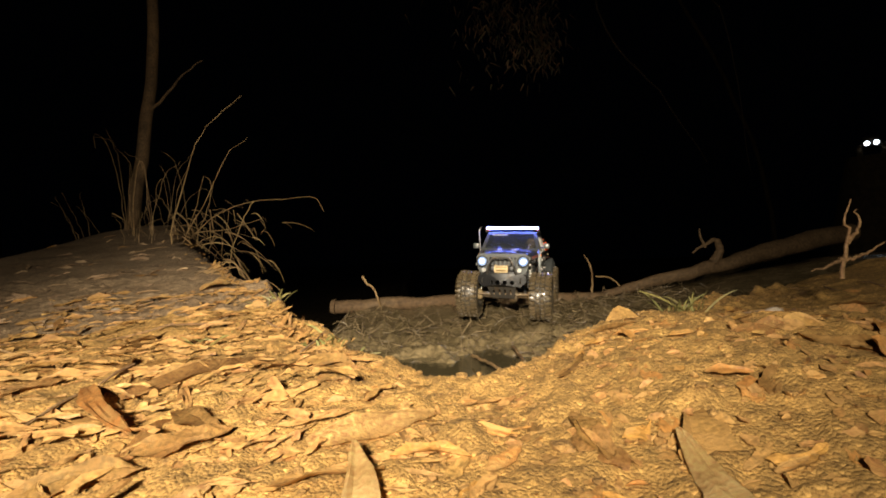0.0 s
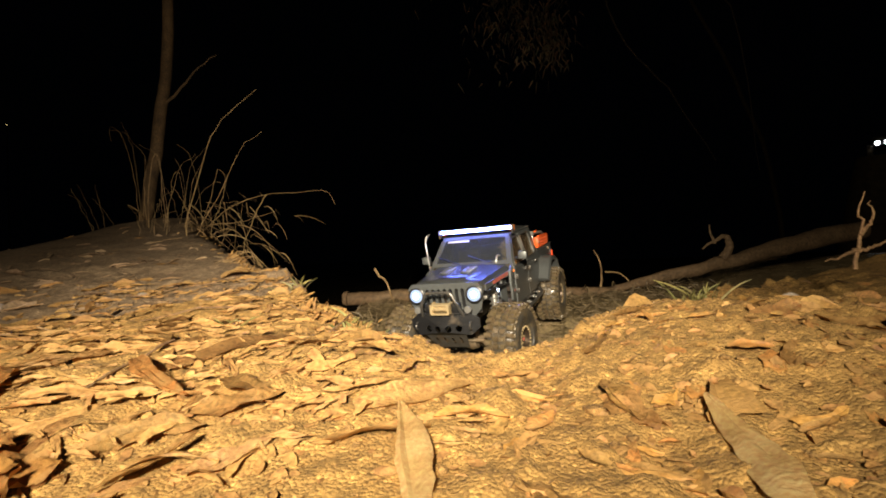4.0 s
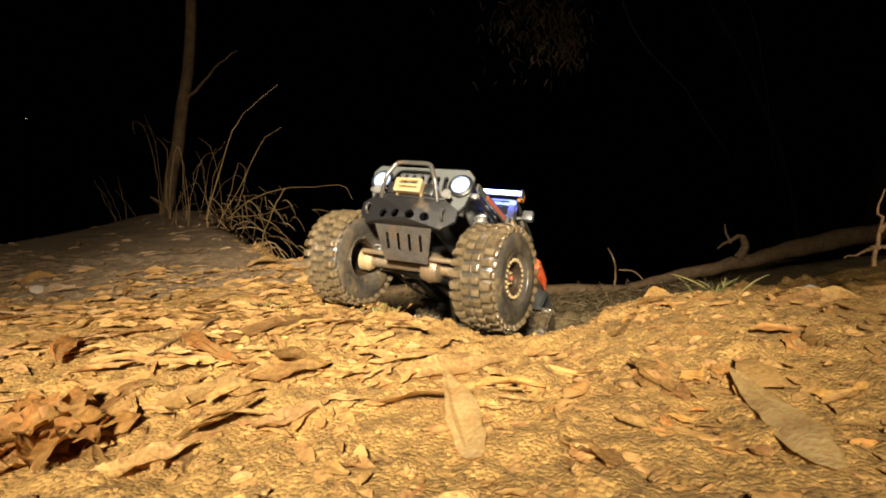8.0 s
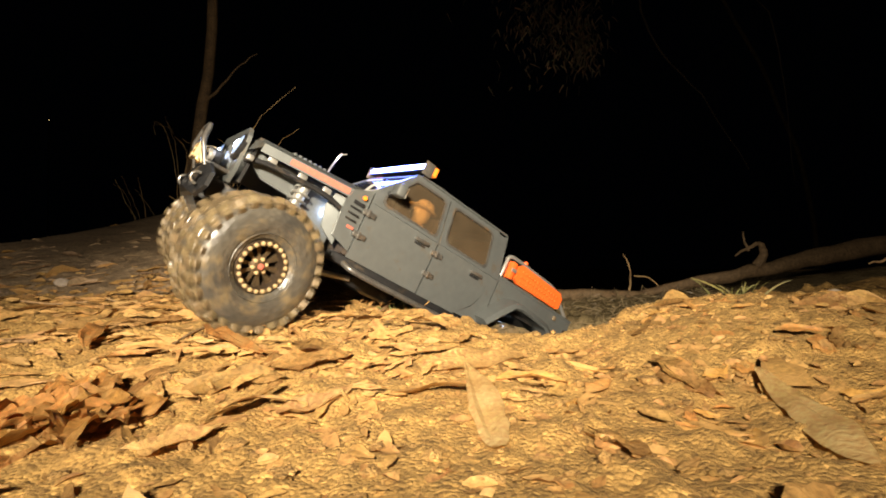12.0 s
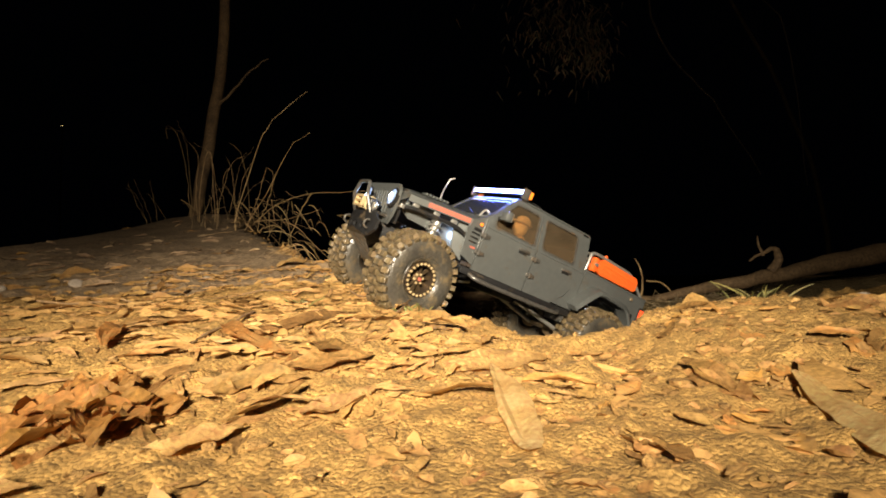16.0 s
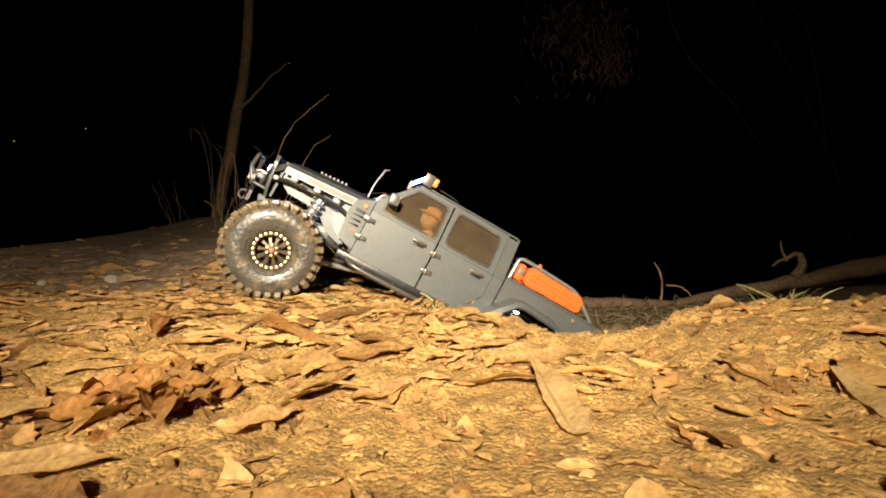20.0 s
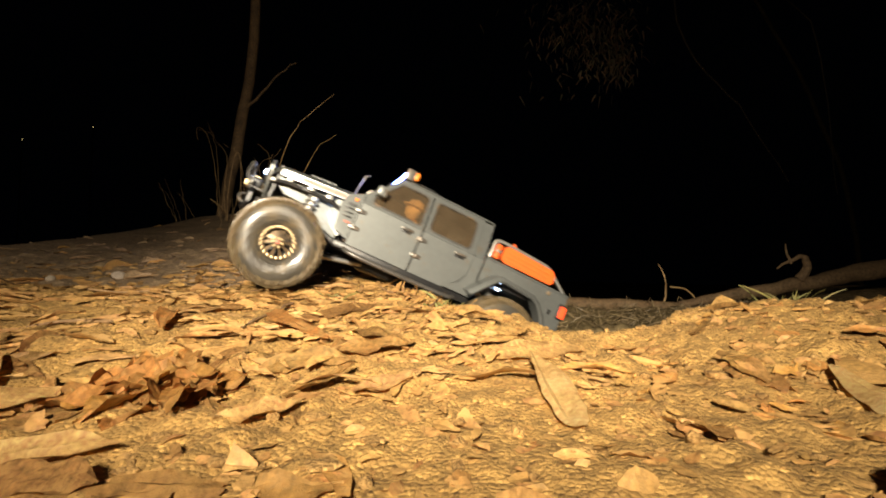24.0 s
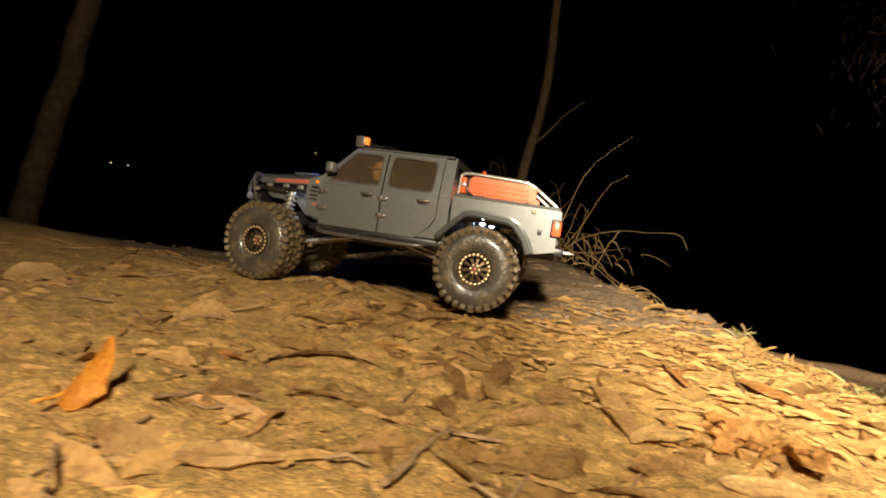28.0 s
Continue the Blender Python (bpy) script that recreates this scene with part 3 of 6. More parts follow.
    bmesh.ops.scale(bm, vec=(1, s, 1), verts=bm.verts[:])
    part("well_light", bm, ROCK_GLOW, truck, "small blue-white wheel-well light", pose(-0.172, s * 0.058, 0.136, -s * 20))

# grille with seven slots, and round headlights
slots = [corners(-0.0345 + 0.0105 * k, 0.126, -0.0285 + 0.0105 * k, 0.159, 0.0028) for k in range(7)]
face = [(-0.066, 0.147), (-0.060, 0.125), (-0.048, 0.112), (0.048, 0.112), (0.060, 0.125), (0.066, 0.147), (0.066, 0.160), (0.058, 0.1685), (-0.058, 0.1685), (-0.066, 0.160)]
grille = part("grille", sheet(face, slots, lambda u, v, d: (0.2195 - d + (v - 0.14) * 0.10, u, v), 0.004), PAINT, truck)
part("grille_mesh", block(0.206, 0.209, -0.058, 0.058, 0.116, 0.166), BLACK, grille, "black grille mesh")
for s in (1, -1):
    bm = lathe([(0.0135, 0.0), (0.0150, 0.002), (0.0150, 0.005), (0.0128, 0.0065)], 32, axis="x")
    bezel = part("headlight", bm, BLACK, truck, "round headlight with a glowing blue-white lens", pose(0.217, s * 0.0515, 0.1485, 0, -4))
    part("lens", lathe([(0.0126, 0.0045), (0.0120, 0.0062), (0.0085, 0.0074), (0.0052, 0.0080), (0.0050, 0.0078)], 32, axis="x"), HEAD_GLOW, bezel, "glowing blue-white lens")
    part("bulb", lathe([(0.0049, 0.0070), (0.0048, 0.0086), (0.0030, 0.0094), (0.0003, 0.0096)], 20, axis="x"), CORE_GLOW, bezel, "bright blue-white bulb")
    bm = block(0.207, 0.214, s * 0.064, s * 0.070, 0.138, 0.144, 0.0015)
    part("indicator", bm, STEEL, truck, "small clear indicator")

# winch bumper, hoop, winch, shackles and skid plate
holes = [[(0.0055 * math.cos(t) + c, 0.0055 * math.sin(t) + 0.0975) for t in [k * math.pi / 5 for k in range(10)]] for c in (-0.026, -0.009, 0.009, 0.026)]
bump = part("front_bumper", sheet([(-0.060, 0.098), (-0.046, 0.086), (0.046, 0.086), (0.060, 0.098), (0.060, 0.112), (0.040, 0.124), (-0.040, 0.124), (-0.060, 0.112)], holes, lambda u, v, d: (0.246 - d - abs(u) * 0.22, u, v), 0.004), BLACK, truck, "black drilled winch bumper")
part("bumper_top", block(0.214, 0.240, -0.044, 0.044, 0.1195, 0.1235, 0.001), BLACK, bump)
part("hoop", tube(rounded([(0.238, -0.036, 0.118), (0.250, -0.031, 0.140), (0.250, -0.021, 0.159), (0.250, 0.021, 0.159), (0.250, 0.031, 0.140), (0.238, 0.036, 0.118)], 5, 0.2), 0.0025, 10), DARK_STEEL, bump, "scuffed dark steel hoop")
winch = part("winch", lathe([(0.0105, -0.016), (0.0105, -0.014), (0.0080, -0.0135), (0.0080, 0.0135), (0.0105, 0.014), (0.0105, 0.016)], 20), BRASS, bump, "brassy winch drum", pose(0.236, 0.0, 0.131))
part("winch_motor", block(-0.010, 0.006, 0.016, 0.030, -0.008, 0.008, 0.003), BLACK, winch)
part("winch_gear", block(-0.010, 0.006, -0.030, -0.016, -0.008, 0.008, 0.003), BLACK, winch)
part("fairlead", sheet(corners(-0.0165, -0.0085, 0.0165, 0.0085, 0.002), [corners(-0.0125, 0.0012, 0.0125, 0.0058, 0.0015), corners(-0.0125, -0.0058, 0.0125, -0.0012, 0.0015)], lambda u, v, d: (0.014 - d, u, v), 0.004), BRASS, winch, "pale brassy fairlead with two slots")
for s in (1, -1):
    p = [(0.238 + 0.007 * math.sin(t), s * 0.047, 0.106 + 0.006 * math.cos(t) - 0.004) for t in [k * math.pi / 7 for k in range(8)]]
    part("shackle", tube(p, 0.0016, 8), DARK_STEEL, bump, "worn bow shackle")
    part("fog_lamp", lathe([(0.0055, 0), (0.006, 0.003), (0.005, 0.0045)], 18, axis="x"), STEEL, bump, "small round driving lamp", pose(0.236, s * 0.044, 0.128))
slits = [corners(c - 0.0018, 0.25, c + 0.0018, 0.75, 0.0016) for c in (-0.021, -0.007, 0.007, 0.021)]
part("skid_plate", sheet([(-0.036, 0.0), (0.036, 0.0), (0.028, 1.0), (-0.028, 1.0)], slits, lambda u, v, d: (0.238 - 0.034 * v - d * 0.5, u, 0.090 - 0.033 * v - d * 0.8), 0.003), DARK_STEEL, truck, "scuffed dark slotted skid plate")

# chassis, axles, links and gearbox
for s in (1, -1):
    part("chassis_rail", block(-0.285, 0.225, s * 0.028, s * 0.033, 0.092, 0.112, 0.001), BLACK, truck)
part("gearbox", block(-0.055, 0.050, -0.026, 0.026, 0.074, 0.108, 0.006), BLACK, truck, "muddy black gearbox skid")
part("drive_motor", lathe([(0.015, -0.03), (0.018, -0.027), (0.018, 0.027), (0.015, 0.03)], 20), BLACK, truck, "", pose(0.07, 0.0, 0.125))
for ax, front in ((AXLE_F, True), (AXLE_R, False)):
    axle = part("front_axle" if front else "rear_axle", tube([(ax, -0.070, TYRE), (ax, 0.070, TYRE)], 0.0075, 12), MUDDY, truck, "mud-coated axle housing")
    dy = 0.022 if front else 0.0
    bm = lathe([(0.004, -0.014), (0.016, -0.010), (0.019, 0.0), (0.016, 0.010), (0.004, 0.014)], 18)
    part("differential", bm, MUDDY, axle, "", pose(ax, dy, TYRE))
    for s in (1, -1):
        bm = lathe([(0.009, -0.010), (0.014, -0.007), (0.014, 0.004), (0.010, 0.009)], 18)
        part("knuckle", bm, BRASS if front else MUDDY, axle, "tarnished brass knuckle" if front else "", pose(ax, s * 0.068, TYRE))
        end = 0.045 if front else -0.05
        part("link", tube([(ax - (0.012 if front else -0.012), s * 0.054, TYRE - 0.004), (end, s * 0.030, 0.082)], 0.0036, 10), STEEL, axle, "bright steel suspension link")
    if front:
        part("steering_rod", tube([(ax + 0.022, -0.066, TYRE + 0.004), (ax + 0.022, 0.066, TYRE + 0.004)], 0.0032, 10), MUDDY, axle, "muddy steering rod")
part("prop_shaft", tube([(AXLE_F - 0.01, 0.020, TYRE + 0.004), (0.045, 0.004, 0.084)], 0.0042, 8), BLACK, truck)

# load bed with cut wheel arches, flares, rack and boards
ARCH = [(-0.244, 0.0970), (-0.236, 0.1150), (-0.2225, 0.1315), (-0.214, 0.1360), (-0.162, 0.1405), (-0.152, 0.1385), (-0.134, 0.1210), (-0.116, 0.1020)]
for s in (1, -1):
    outline = [(-0.284, 0.106), (-0.284, 0.1665), (-0.1255, 0.1690), (-0.1255, 0.1135)] + [(u, v) for u, v in reversed(ARCH) if u < -0.127] 
    bed = part("bed_side", sheet(outline, [], lambda u, v, d: (u, s * (0.0815 - d), v), 0.004), PAINT, truck)
    part("bed_rail", tube([(-0.284, s * 0.080, 0.1675), (-0.1255, s * 0.080, 0.1700)], 0.0026, 8), PAINT, bed)
    bm = bmesh.new()
    rings = []
    for k, (u, v) in enumerate(ARCH):
        q, w = ARCH[max(0, k - 1)], ARCH[min(len(ARCH) - 1, k + 1)]
        out = Vector((q[1] - w[1], w[0] - q[0])).normalized()
        rings.append([bm.verts.new((u + out.x * r, s * y, v + out.y * r)) for r, y in ((0.0, 0.078), (0.0, 0.104), (0.0025, 0.1065), (0.0085, 0.103), (0.0125, 0.080))])
    for a, b in zip(rings, rings[1:]):
        for k in range(4):
            bm.faces.new((a[k], a[k + 1], b[k + 1], b[k]))
        bm.faces.new((a[4], a[0], b[0], b[4]))
    bm.faces.new(rings[0])
    bm.faces.new(rings[-1])
    bmesh.ops.recalc_face_normals(bm, faces=bm.faces[:])
    part("wheel_flare", bm, PAINT, truck, "wide grey wheel-arch flare")
    bm = bmesh.new()
    rings = [[bm.verts.new((AXLE_R - 0.002 + 0.064 * math.cos(t), s * y, 0.075 + 0.058 * math.sin(t))) for y in (0.035, 0.079)] for t in [radians(180 - 18 * k) for k in range(11)]]
    for a, b in zip(rings, rings[1:]):
        bm.faces.new((a[0], a[1], b[1], b[0]))
    bmesh.ops.solidify(bm, geom=bm.faces[:], thickness=0.002)
    part("inner_arch", bm, STEEL, truck, "wet shiny inner arch")
    lamp_t = part("tail_light", block(-0.2885, -0.276, s * 0.066, s * 0.0845, 0.129, 0.150, 0.0025), TAIL_GLOW, truck, "glowing orange-red tail light")
    part("tail_bezel", block(-0.2865, -0.274, s * 0.064, s * 0.0835, 0.126, 0.153, 0.002), BLACK, truck)
    part("bed_latch", block(-0.262, -0.256, s * 0.0816, s * 0.0842, 0.128, 0.136, 0.001), BLACK, bed, "small dark bed latch")
    part("bed_clip", block(-0.250, -0.244, s * 0.0816, s * 0.0846, 0.157, 0.163, 0.001), MUDDY, bed)
    # rack tubes
    part("rack_rail", tube(rounded([(-0.131, s * 0.073, 0.170), (-0.133, s * 0.072, 0.206), (-0.236, s * 0.072, 0.201), (-0.279, s * 0.073, 0.170)], 5, 0.18), 0.0028, 10), STEEL, truck, "grey tubular bed rack")
    part("rack_knob", lathe([(0.0032, 0), (0.0036, 0.002), (0.001, 0.0045)], 12), ORANGE, truck, "small orange knob", pose(-0.166, s * 0.072, 0.2065, 90))
    # orange recovery board with raised studs
    ob = [(-0.148, 0.178), (-0.148, 0.196), (-0.154, 0.2005), (-0.240, 0.1965), (-0.247, 0.190), (-0.247, 0.176), (-0.241, 0.1725), (-0.154, 0.1735)]
    board = part("recovery_board", sheet(ob, [], lambda u, v, d: (u, s * (0.0835 - d), v), 0.005), ORANGE, truck, "bright orange plastic recovery board")
    for r in range(3):
        for c in range(13):
            bm = block(-0.0022, 0.0022, 0, s * 0.0013, -0.0016, 0.0016, 0.0006)
            part("stud", bm, ORANGE, board, "", pose(-0.158 - 0.0064 * c, s * 0.0835, 0.1785 + 0.0068 * r - 0.0003 * c))
    part("board_mount", block(-0.1435, -0.1345, s * 0.074, s * 0.0845, 0.174, 0.198, 0.002), ORANGE, truck, "orange mounting block")
    part("board_strap", block(-0.1435, -0.1345, s * 0.0846, s * 0.0862, 0.184, 0.189, 0.0006), STEEL, truck)
for x, z in ((-0.150, 0.2055), (-0.190, 0.2035), (-0.232, 0.2015)):
    part("rack_bar", tube([(x, -0.072, z), (x, 0.072, z)], 0.0024, 8), STEEL, truck)
part("bed_floor", block(-0.284, -0.127, -0.079, 0.079, 0.134, 0.139), BLACK, truck)
part("tailgate", block(-0.288, -0.283, -0.066, 0.066, 0.116, 0.166, 0.002), PAINT, truck)
part("rear_bumper", block(-0.297, -0.272, -0.064, 0.064, 0.100, 0.113, 0.003), BLACK, truck, "black rear bumper")
part("tow_hook", tube(rounded([(-0.294, 0.03, 0.106), (-0.312, 0.03, 0.107), (-0.312, 0.045, 0.107), (-0.296, 0.045, 0.107)]), 0.002, 8), STEEL, truck, "bright tow hook")
part("cargo_box", block(-0.262, -0.140, -0.060, 0.058, 0.139, 0.168, 0.006), BLACK, truck, "dark cargo box in the bed")
# light bar
bar = part("light_bar", block(0.029, 0.0385, -0.074, 0.074, 0.2330, 0.2430, 0.002), BLACK, truck, "wide roof light bar with a glowing blue-white face")
part("bar_lens", block(0.0375, 0.0400, -0.0730, 0.0730, 0.2350, 0.2410, 0.0008), BAR_GLOW, bar, "glowing blue-white lens strip")
for s in (1, -1):
    part("bar_bracket", block(0.0285, 0.0425, s * 0.0740, s * 0.0765, 0.2265, 0.2436, 0.001), DARK_STEEL, bar, "bare metal end bracket")
    part("bar_marker", block(0.0225, 0.0285, s * 0.066, s * 0.0760, 0.231, 0.2425, 0.0012), MARK_GLOW, bar, "amber end marker")
part("wiring", tube(curve_points([(0.026, 0.05, 0.233), (0.010, 0.046, 0.235), (-0.01, 0.052, 0.2335), (-0.02, 0.05, 0.231)], 10), 0.0012, 5), BLACK, truck)
part("aerial", tube(curve_points([(0.090, -0.082, 0.170), (0.091, -0.084, 0.205), (0.088, -0.086, 0.226), (0.086, -0.083, 0.238)], 9), [0.0013] * 6 + [0.0016, 0.0018, 0.0011], 7), STEEL, truck, "pale bent aerial")
part("aerial_tip", tube([(0.0865, -0.0835, 0.2355), (0.080, -0.0800, 0.2405)], [0.0013, 0.0008], 6), STEEL, truck, "bent aerial tip")
part("cowl_stub", tube(curve_points([(0.084, 0.050, 0.178), (0.078, 0.052, 0.190), (0.070, 0.056, 0.188)], 8), 0.0016, 6), STEEL, truck, "small pale cowl tube")

# driver figure: one plain shape
bm = bmesh.new()
for c, r in (((-0.002, 0.048, 0.152), (0.014, 0.020, 0.028)), ((0.006, 0.050, 0.190), (0.0125, 0.0115, 0.0135)), ((0.006, 0.050, 0.1975), (0.020, 0.017, 0.0032)), ((0.004, 0.050, 0.2025), (0.0125, 0.0115, 0.0080))):
    bmesh.ops.create_uvsphere(bm, u_segments=18, v_segments=12, radius=1, matrix=Matrix.LocRotScale(c, None, r))
figure = tagged(part("driver_figure", bm, CLOTH), "small tan plastic driver figure with a brimmed hat", "figure")


# wheels: tyre with lugs, dark rim with spokes, bead-lock ring and brass bolts
def build_wheel():
    wheel = new("wheel")
    side = [(0.0228, 0.0190), (0.0255, 0.0232), (0.0310, 0.0264), (0.0400, 0.0278), (0.0470, 0.0268), (0.0520, 0.0242), (0.0552, 0.0205), (0.0563, 0.0110)]
    loop = [(r, -y) for r, y in side] + [(0.0565, 0.0)] + side[::-1] + [(0.0215, 0.0)]
    part("tyre", lathe(loop + loop[:1], 64), RUBBER, wheel, "wet muddy black tyre with chunky lugs")
    rnd = random.Random(4)

    def lug(depth, width, length):
        """A worn tread block that narrows outwards."""
        bm = block(-depth / 2, depth / 2, -width / 2, width / 2, -length / 2, length / 2, 0.0007)
        for v in bm.verts:
            if v.co.x > 0:
                v.co.y *= 0.88
                v.co.z *= 0.86
            v.co += Vector((rnd.uniform(-1, 1), rnd.uniform(-1, 1), rnd.uniform(-1, 1))) * 0.00045
        return bm

    makers = []
    for y, w, l, off in ((-0.0178, 0.0118, 0.0088, 0), (0.0178, 0.0118, 0.0088, 0), (-0.0058, 0.0096, 0.0080, 0.5), (0.0060, 0.0096, 0.0080, 0.5)):
        makers.append((part("tread_lug", lug(0.0062, w, l), MUDDY_LUG, wheel), [pose(0, 0, 0, 0, (k + off) * 360 / 30, 0) @ pose(0.0576 + rnd.uniform(-0.0006, 0.0004), y, 0, 0, 0, rnd.uniform(-16, 16)) for k in range(30)]))
    for sgn in (1, -1):
        makers.append((part("side_lug", lug(0.0090, 0.0034, 0.0070), MUDDY_LUG, wheel), [pose(0, 0, 0, 0, k * 360 / 30, 0) @ pose(0.0540 - 0.0014 * (k % 2), sgn * 0.0240, 0, 0, 0, sgn * 32) for k in range(30)]))
    for first, places in makers:
        first.matrix_basis = places[0]
        for m in places[1:]:
            share(first, m, wheel)
    for s in (1, -1):
        bm = lathe([(0.0292, s * 0.0250), (0.0300, s * 0.0266), (0.0308, s * 0.0258), (0.0292, s * 0.0250)], 48)
        part("sidewall_ring", bm, RUBBER, wheel)
    loop = [(0.0226, -0.019), (0.0190, -0.016), (0.0186, 0.010), (0.0200, 0.0175), (0.0226, 0.0192), (0.0229, 0.0), (0.0226, -0.019)]
    rim = part("rim", lathe(loop, 40), BRONZE, wheel, "dark bronze rim")
    part("bead_ring", lathe([(0.0182, 0.0190), (0.0232, 0.0200), (0.0240, 0.0218), (0.0232, 0.0232), (0.0188, 0.0230), (0.0182, 0.0190)], 44), BRONZE, wheel, "dark bead-lock ring")
    spoke = part("spoke", sheet([(0.005, -0.0026), (0.010, -0.0013), (0.0190, -0.0030), (0.0190, 0.0030), (0.010, 0.0013), (0.005, 0.0026)], [], lambda u, v, d: (u, 0.0150 - d + 0.0012 * math.cos(u * 160), v), 0.004), SPOKE, wheel, "bronze spoke")
    for k in range(1, 10):
        share(spoke, pose(0, 0, 0, 0, 36 * k, 0))
    part("hub", lathe([(0.0076, 0.004), (0.0080, 0.0155), (0.0046, 0.0172), (0.0044, 0.0190), (0.0005, 0.0194)], 24), SPOKE, wheel)
    part("hub_cap", lathe([(0.0027, 0.0190), (0.0027, 0.0208), (0.0005, 0.0214)], 14), DECAL, wheel, "small red centre cap")
    part("wheel_well_disc", lathe([(0.0190, -0.004), (0.0005, -0.003)], 24), BLACK, wheel)
    bolt = part("bolt", lathe([(0.0019, 0.0), (0.0019, 0.0014), (0.0006, 0.0019)], 8), BRASS, wheel, "brass bolt", pose(0.0210, 0.0229, 0))
    for k in range(1, 22):
        a = radians(360 / 22 * k)
        share(bolt, pose(0.0210 * math.cos(a), 0.0229, -0.0210 * math.sin(a)))
    nut = part("wheel_nut", lathe([(0.0018, 0.0), (0.0018, 0.0026), (0.0005, 0.0032)], 6), BRASS, wheel, "brass wheel nut", pose(0.0062, 0.0155, 0))
    for k in range(1, 6):
        a = radians(60 * k)
        share(nut, pose(0.0062 * math.cos(a), 0.0155, -0.0062 * math.sin(a)))
    return wheel


wheel_fl = build_wheel()
wheel_fl.parent = truck
wheel_rl = copy_thing(wheel_fl, pose(0, 0, 0))
wheel_fr = copy_thing(wheel_fl, pose(0, 0, 0))
wheel_rr = copy_thing(wheel_fl, pose(0, 0, 0))


# ---- ground: a leaf-strewn bank, a muddy hole behind its lip, a mound with a tree, a slope rising to one side ----
LIP_X = (-1.4, -1.02, -0.79, -0.54, -0.31, -0.205, -0.115, -0.03, 0.04, 0.08, 0.13, 0.19, 0.25, 0.30, 0.36, 0.5, 0.66, 0.85, 1.15, 1.8)
LIP_Y = (3.4, 2.60, 2.05, 1.55, 1.13, 1.0, 0.78, 0.62, 0.49, 0.43, 0.41, 0.46, 0.54, 0.62, 0.71, 0.84, 0.92, 1.0, 1.1, 1.5)


def plateau(x, y):
    z = 0.006 + 0.028 * smooth(0.18, 0.48, y)
    z = z + 0.018 * smooth(0.15, 0.38, x) * smooth(0.75, 0.45, y) - 0.012 * smooth(0.15, 0.3, x) * smooth(0.5, 0.75, y) + 0.065 * smooth(0.62, 1.3, x)
    z = z + 0.145 * np.maximum(0, y - 0.66) * smooth(0.30, -0.20, x)
    z = z - 0.014 * smooth(0.36, 0.1, y) * smooth(0.05, -0.2, x) + 0.016 * smooth(-0.45, -0.85, x) * smooth(0.9, 0.45, y)
    z = z + 0.03 * np.exp(-((x + 1.15) ** 2 + (y - 2.25) ** 2) / 0.12)
    z = z + 0.010 * np.exp(-((x + 0.70) / 0.28) ** 2 - ((y - 0.54) / 0.17) ** 2)
    return z - 0.20 * np.maximum(0, np.minimum(y, 12) - 2.6) - 0.16 * np.maximum(0, -1.18 - np.maximum(x, -8)) * smooth(0.6, 1.6, y) - 0.03 * np.maximum(0, -np.maximum(y, -8) - 0.4)


def hole(x, y):
    z = np.interp(y, (0.4, 0.62, 0.8, 1.0, 1.2, 1.45, 1.6, 1.75, 2.0, 3.0), (-0.10, -0.115, -0.108, -0.088, -0.062, -0.05, -0.035, -0.04, -0.14, -0.40))
    z = z + 0.12 * smooth(0.6, 1.8, x) * smooth(0.7, 1.2, y)
    return z - 0.15 * smooth(-0.1, -0.3, x) * smooth(1.05, 1.35, y)


def ground_base(x, y):
    edge = y - np.interp(x, LIP_X, LIP_Y)
    ramp = smooth(-0.16, -0.04, x) * smooth(0.34, 0.20, x)
    k = smooth(-0.012 + 0.026 * ramp, 0.09 + 0.14 * ramp, edge) * smooth(1.9, 1.5, x)
    top = plateau(x, y)
    return top * (1 - k) + np.minimum(hole(x, y), top) * k, edge, k


def axis(lo, hi, step, far, grow=1.2):
    up, d, v = [], step, hi
    while v < far:
        up.append(v)
        d *= grow
        v += d
    down, d, v = [], step, lo
    while v > -far:
        d *= grow
        v -= d
        down.append(v)
    return np.concatenate([down[::-1], np.arange(lo, hi, step), up])


GX, GY = axis(-0.98, 0.8, 0.0038, 90.0), axis(-0.14, 1.15, 0.0038, 90.0)
px, py = np.meshgrid(GX, GY, indexing="ij")
pz, edge, in_hole = ground_base(px, py)


def field(scale, seed, octaves=3):
    """Smooth random relief over the grid, about -1 to 1, by summed value noise."""
    total, amp = np.zeros_like(px), 1.0
    rng = np.random.RandomState(seed)
    for _ in range(octaves):
        lattice = rng.rand(128, 128) * 2 - 1
        u, v = px * scale + 57.3, py * scale + 31.7
        i0, j0 = np.floor(u).astype(int), np.floor(v).astype(int)
        f, g = u - i0, v - j0
        f, g = f * f * (3 - 2 * f), g * g * (3 - 2 * g)
        a, b, c, d = (lattice[(i0 + p) % 128, (j0 + q) % 128] for p, q in ((0, 0), (1, 0), (0, 1), (1, 1)))
        total += amp * ((a * (1 - f) + b * f) * (1 - g) + (c * (1 - f) + d * f) * g)
        amp, scale = amp * 0.5, scale * 2.1
    return total


